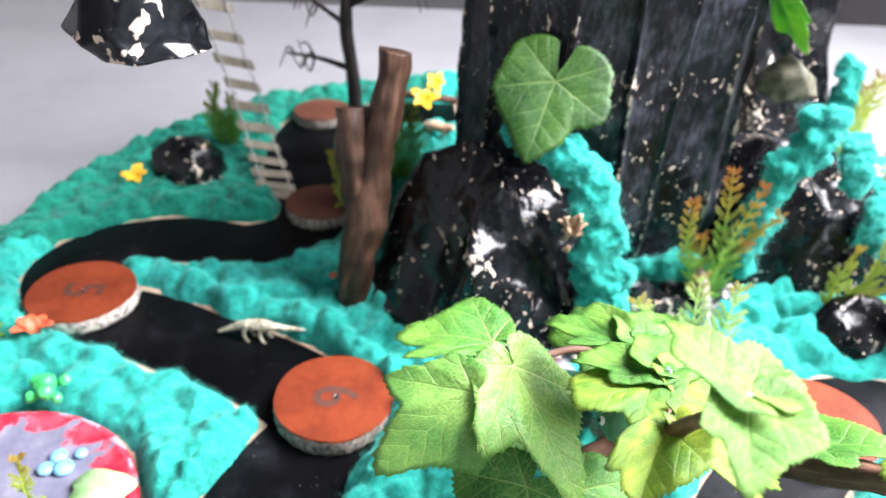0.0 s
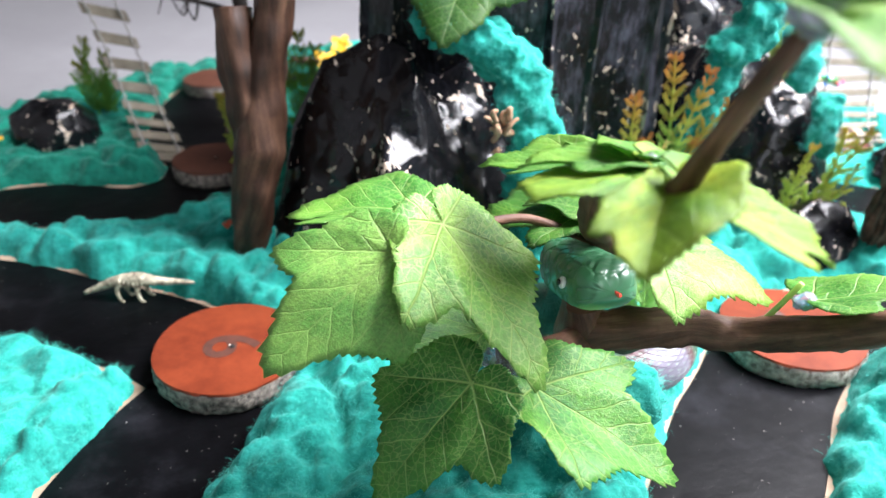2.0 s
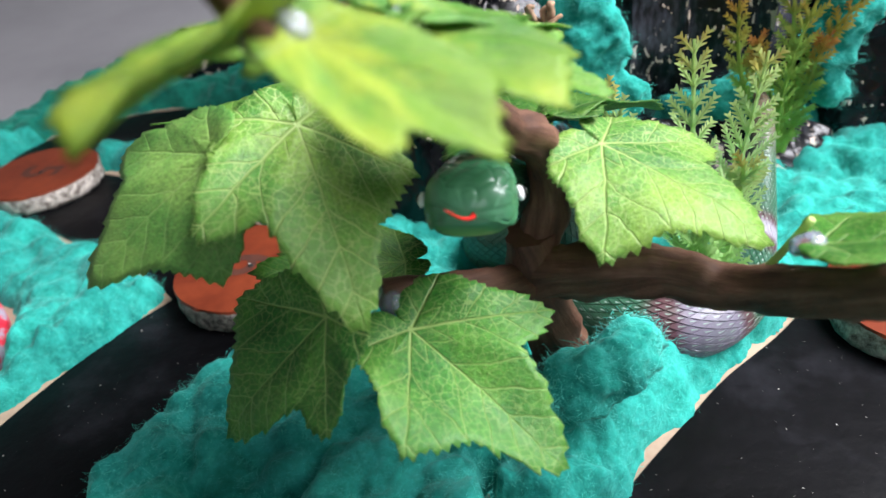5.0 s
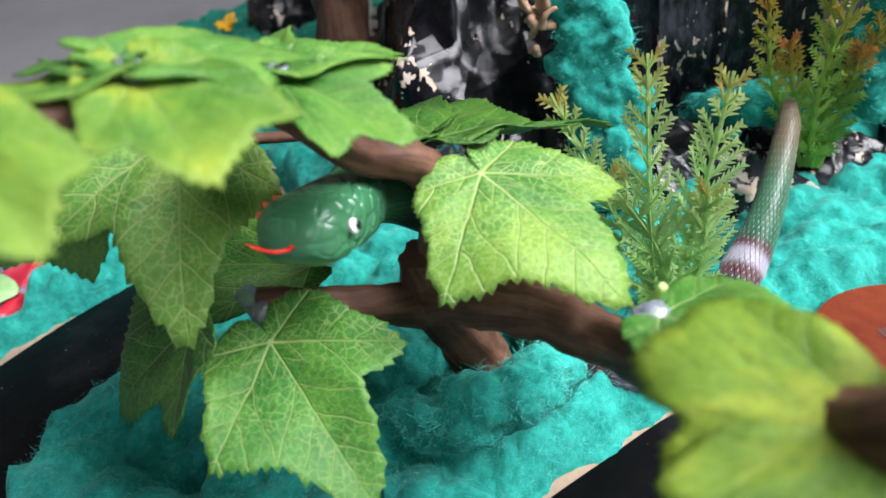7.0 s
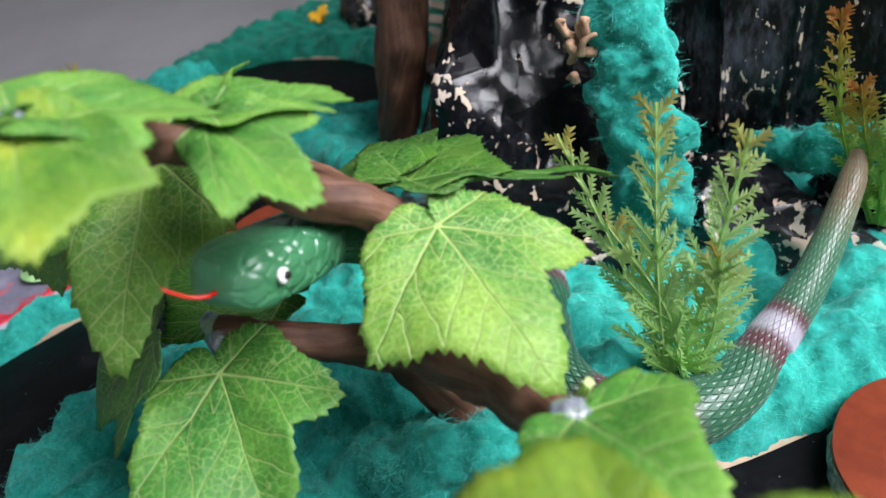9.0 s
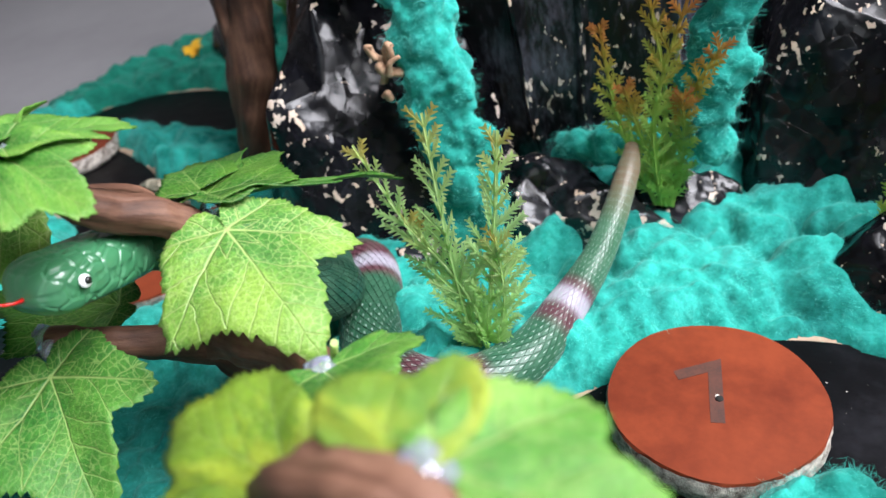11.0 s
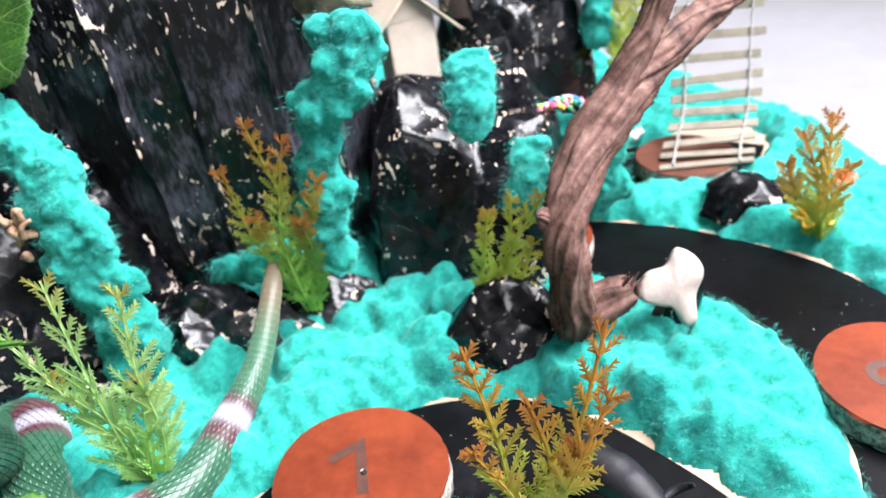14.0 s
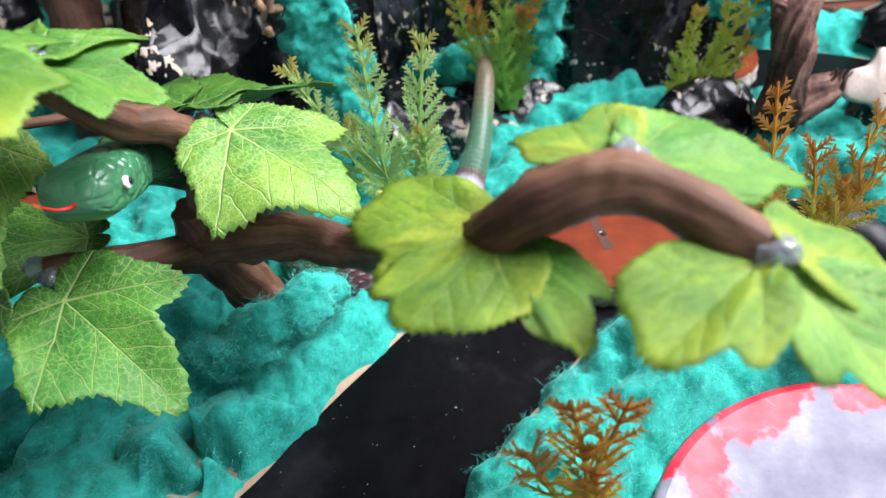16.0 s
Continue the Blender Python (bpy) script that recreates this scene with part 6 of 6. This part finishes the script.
# ---- flowers, corals and small finds ----
ORANGE = plain("orange_petal", (0.70, 0.17, 0.015), (0.85, 0.42, 0.05), 220, 0.5, 0.2)
YELLOW = plain("yellow_petal", (0.65, 0.32, 0.01), (0.80, 0.50, 0.03), 220, 0.5, 0.2)
CORAL = plain("red_coral", (0.60, 0.07, 0.03), (0.75, 0.15, 0.06), 200, 0.5, 0.3)
FROGGREEN = plain("bright_green_plastic", (0.03, 0.42, 0.10), (0.08, 0.60, 0.17), 150, 0.35, 0.1)


def petal_flower(name, place, r, petals, material, label, category, lift=0.55, seed=1, tilt=(0, 0, 0)):
    thing = empty(name, place, label, category)
    thing.rotation_euler = [radians(v) for v in tilt]
    rr = random.Random(seed)
    for k in range(petals):
        a = 2 * math.pi * k / petals + rr.uniform(-0.25, 0.25)
        L = r * rr.uniform(0.75, 1.1)
        d = Vector((math.cos(a), math.sin(a), lift * rr.uniform(0.6, 1.3))).normalized()
        s = d.cross(Vector((0, 0, 1))).normalized()
        n = s.cross(d)
        bm = bmesh.new()
        rows4 = []
        for i in range(8):
            t = i / 7
            w = r * 0.24 * math.sin(math.pi * min(1, 0.10 + t * 0.84)) ** 0.62 + 0.0002
            c = d * (L * t) + n * (0.12 * r * math.sin(math.pi * t))
            rows4.append([bm.verts.new(c + s * (w * q) + n * (w * 0.5 * q * q)) for q in (-1, -0.5, 0, 0.5, 1)])
        for p, q in zip(rows4, rows4[1:]):
            for i in range(4):
                bm.faces.new((p[i], p[i + 1], q[i + 1], q[i])).smooth = True
        ob = part("petal", bm, material, thing)
        ob.modifiers.new("thickness", "SOLIDIFY").thickness = 0.0005
    bm = bmesh.new()
    blob_bm(bm, (0, 0, 0.0006), r * 0.16, seed, 0.2, 2.0, 2)
    part("centre", bm, material, thing)
    return thing


petal_flower("flower", (0.3505, 0.2805, 0.0155), 0.0110, 5, ORANGE, "orange and white plastic flower in the moss beside the pool", "flower", 0.5, 3, (38, 0, 10))
petal_flower("flower", (0.467, 0.463, 0.012), 0.0100, 6, YELLOW, "yellow-orange plastic flower beside a small black rock", "flower", 0.6, 4, (20, 0, 0))
petal_flower("flower", (-0.104, 0.541, 0.010), 0.0110, 6, YELLOW, "yellow plastic flower beside a black rock", "flower", 0.7, 5, (20, 0, 0))
petal_flower("starfish", (0.092, 0.690, 0.016), 0.0150, 5, YELLOW, "yellow star-shaped plastic flower at the board's far side", "flower", 0.5, 6, (35, 0, 0))
petal_flower("starfish", (0.101, 0.712, 0.024), 0.0120, 5, YELLOW, "yellow star-shaped plastic flower behind another", "flower", 0.5, 7, (35, 0, 0))
petal_flower("coral", (-0.094, 0.374, 0.008), 0.0130, 6, CORAL, "red-orange plastic coral beside a numbered disc", "coral", 1.1, 8)
petal_flower("flower", (0.478, 0.466, 0.030), 0.0065, 5, CORAL, "small red plastic flower over a fern", "flower", 0.6, 9, (30, 0, 0))
petal_flower("coral", (0.052, 0.428, 0.012), 0.0040, 5, CORAL, "tiny red coral sprig at the stump's foot", "coral", 1.0, 10)

bm = bmesh.new()
for k, (x, y, z, r) in enumerate([(0, 0, 0.004, 0.0050), (0.003, -0.006, 0.005, 0.0036), (-0.006, 0.003, 0.003, 0.0032), (0.007, 0.004, 0.003, 0.0030), (-0.004, -0.007, 0.0025, 0.0026), (0.008, -0.007, 0.0025, 0.0024)]):
    blob_bm(bm, (x, y, z), r, k * 2.0, 0.25, 1.7, 3)
ob = part("plastic_frog", bm, FROGGREEN)
ob.location = (-0.068, 0.333, 0.009)
tagged(ob, "small bright green plastic frog on the moss", "toy frog")

# coloured sugar-like beads in the far moss
rr = random.Random(14)
wool_strip([(0.352, 0.490, 0.056), (0.366, 0.487, 0.054), (0.382, 0.489, 0.044), (0.384, 0.490, 0.022), (0.370, 0.490, 0.018)], [0.009, 0.011, 0.010, 0.010, 0.010], 8, WT + "under a heap of beads")
heap = empty("bead_heap", (0.366, 0.481, 0.0585), "heap of tiny many-coloured beads on a tuft of moss", "beads")
BEADS = [plain("bead_" + c, v, tuple(min(1, q * 1.25) for q in v), 100, 0.3, 0) for c, v in (("pink", (0.70, 0.12, 0.32)), ("red", (0.60, 0.03, 0.04)), ("blue", (0.08, 0.20, 0.60)), ("white", (0.75, 0.73, 0.70)), ("yellow", (0.72, 0.50, 0.06)), ("green", (0.06, 0.42, 0.14)))]
shared = []
for m_ in BEADS:
    bm = bmesh.new()
    bmesh.ops.create_icosphere(bm, subdivisions=1, radius=0.0012)
    me = bpy.data.meshes.new("bead")
    bm.to_mesh(me)
    bm.free()
    me.materials.append(m_)
    shared.append(me)
for k in range(150):
    ob = new("bead", shared[rr.randrange(6)])
    ob.parent = heap
    x, y = max(-0.018, min(0.018, rr.gauss(0, 0.0085))), rr.gauss(0, 0.005)
    ob.location = (x, y, 0.0060 - 0.35 * y + 0.006 * math.exp(-(x * x + y * y) / 0.00013) + rr.uniform(-0.001, 0.001))
petal_flower("flower", (0.402, 0.580, 0.020), 0.0090, 6, CORAL, "small red and white plastic flower on the far moss", "flower", 0.6, 11, (40, 0, 0))
bm = bmesh.new()
for k in range(7):
    blob_bm(bm, (rr.uniform(-0.006, 0.006), rr.uniform(-0.004, 0.004), 0.003 + 0.0012 * k), 0.0028, k * 5.0, 0.3, 1.8, 2)
ob = part("pebble_heap", bm, BEADS[3])
ob.location = (0.404, 0.572, 0.006)
tagged(ob, "small heap of white pebbles on the far moss", "pebbles")

# toy dinosaur skeleton, toy ox, crab: each one plain figure
BONE = plain("bone_white_plastic", (0.08, 0.06, 0.04), (0.62, 0.57, 0.42), 330, 0.5, 0.3)
bm = bmesh.new()
tube_bm(bm, [(-0.024, -0.001, 0.003), (-0.016, 0, 0.006), (-0.006, 0, 0.0095), (0.004, 0, 0.0105), (0.014, 0, 0.0095), (0.024, 0.001, 0.0085), (0.031, 0.002, 0.0075)], [0.0008, 0.0018, 0.0032, 0.0036, 0.0022, 0.0012, 0.0005], 14, 0.15, 300.0)
for x in (-0.006, -0.003, 0.004, 0.007):
    s = -1 if x in (-0.006, 0.004) else 0.5
    tube_bm(bm, [(x, 0.0015 * s, 0.0085), (x - 0.0010, 0.003 * s, 0.0050), (x + 0.0004, 0.0036 * s, 0.0005), (x + 0.0022, 0.0044 * s, 0.0002)], [0.0015, 0.0011, 0.0008, 0.0007], 8, 0.1, 300.0)
for k in range(6):
    x = -0.005 + k * 0.0022
    tube_bm(bm, [(x, -0.0005, 0.0130), (x, -0.0034, 0.0100), (x, -0.0022, 0.0070)], [0.0004, 0.0005, 0.0003], 6)
ob = part("toy_dinosaur", bm, BONE)
ob.location, ob.rotation_euler = (0.017, 0.3865, 0.0008), (0, 0, radians(-4))
ob.scale = (0.88, 0.88, 0.88)
tagged(ob, "small bone-white plastic dinosaur skeleton beside the track", "toy dinosaur")

TOYBLACK = plain("black_toy_plastic", (0.004, 0.004, 0.005), (0.014, 0.013, 0.017), 150, 0.5, 0.3, spec=0.25)
bm = bmesh.new()
tube_bm(bm, [(-0.015, 0, 0.010), (-0.008, 0, 0.0125), (0.001, 0, 0.0125), (0.008, 0, 0.0115), (0.0135, 0, 0.0105), (0.0175, 0, 0.0085)], [0.0030, 0.0055, 0.0055, 0.0050, 0.0034, 0.0022], 18, 0.12, 220.0)
for x, s in ((-0.010, -1), (-0.011, 1), (0.006, -1), (0.005, 1)):
    tube_bm(bm, [(x, 0.0028 * s, 0.010), (x + 0.0006, 0.0034 * s, 0.005), (x, 0.0034 * s, 0.0004)], [0.0024, 0.0015, 0.0013], 10, 0.1, 250.0)
for s in (-1, 1):
    tube_bm(bm, [(0.0130, 0.0018 * s, 0.0125), (0.0140, 0.0052 * s, 0.0135), (0.0165, 0.0066 * s, 0.0155), (0.0180, 0.0058 * s, 0.0175)], [0.0012, 0.0011, 0.0008, 0.0003], 8)
ob = part("toy_ox", bm, TOYBLACK)
ob.location, ob.rotation_euler = (0.370, 0.326, 0.0008), (0, 0, radians(-42))
ob.scale = (1.25, 1.25, 1.25)
tagged(ob, "small glossy black plastic horned animal standing on the track", "toy animal")

CRABM = plain("brown_white_plastic", (0.40, 0.13, 0.05), (0.66, 0.52, 0.38), 260, 0.5, 0.2)
bm = bmesh.new()
tube_bm(bm, [(-0.012, 0, 0.008), (-0.004, 0, 0.010), (0.006, 0, 0.009), (0.013, 0, 0.012)], [0.0022, 0.0042, 0.0040, 0.0022], 12, 0.2, 250.0)
for x, s in ((-0.006, -1), (-0.006, 1), (0.006, -1), (0.006, 1)):
    tube_bm(bm, [(x, 0.002 * s, 0.008), (x, 0.003 * s, 0.0005)], [0.0016, 0.0011], 8)
ob = part("toy_animal", bm, CRABM)
ob.location, ob.rotation_euler = (0.106, 0.632, 0.009), (0, 0, radians(-20))
tagged(ob, "small brown and white plastic animal on the far moss", "toy animal")
bm = bmesh.new()
tube_bm(bm, [(0.06, 0.720, 0.012), (0.10, 0.705, 0.014), (0.135, 0.700, 0.013)], [0.0030, 0.0034, 0.0028], 12, 0.2, 120.0)
tagged(part("twig", bm, DRIFT), "brown twig lying across the far moss", "twig")

# torn tan paper curls on the large boulder
TAN = plain("torn_tan_paper", (0.24, 0.13, 0.07), (0.48, 0.31, 0.20), 200, 0.85, 0.4)
curls = empty("paper_curl", (0, 0, 0), "torn tan paper curls sticking out of the black boulder", "torn paper")
rr = random.Random(33)
for k in range(9):
    bm = bmesh.new()
    a = Vector((0.1765 + rr.uniform(-0.005, 0.005), 0.3815 + rr.uniform(-0.001, 0.003), 0.077 + rr.uniform(-0.009, 0.006)))
    b = a + Vector((rr.uniform(-0.004, 0.004), rr.uniform(-0.002, 0.0), rr.uniform(0.001, 0.005)))
    c = b + Vector((rr.uniform(-0.004, 0.004), rr.uniform(0.0, 0.003), rr.uniform(-0.002, 0.004)))
    tube_bm(bm, [a, b, c], [0.0013, 0.0012, 0.0006], 8, 0.5, 300.0)
    part("curl", bm, TAN, curls)

# ---- rock that hangs by a thread over the near edge ----
hang = empty("hanging_rock", (0.043, 0.257, 0.206), "black painted rock with torn pale rim hung on a thread", "hanging ornament")
hr_ = rock("stone", (0, 0, 0), (0.0150, 0.0150, 0.026), 71, "", BLACKROCK, crump=0.13)
hr_.parent = hang
for key in ("label", "category", "group"):
    if key in hr_:
        del hr_[key]
bm = bmesh.new()
tube_bm(bm, [(0, 0, 0.020), (0.0005, 0, 0.6), (0, 0, Z1 - 0.206)], [0.0003, 0.0003], 6)
part("thread", bm, ROPE, hang)
# green leaf and brown husk high on the mountain's flank
fl = empty("ivy_leaf", (0, 0, 0), "single green cloth ivy leaf high on the mountain", "leaf")
leaf((0.270, 0.452, 0.175), (0.288, 0.440, 0.148), (0.280, 0.430, 0.168), None, LEAF, fl, 78)
rock("husk", (0.283, 0.446, 0.128), (0.016, 0.010, 0.018), 81, "crumpled brown-green dry husk stuck on the mountain", plain("dry_husk", (0.020, 0.022, 0.010), (0.11, 0.10, 0.06), 170, 0.7, 0.8, 0.0015), crump=0.2, category="husk")
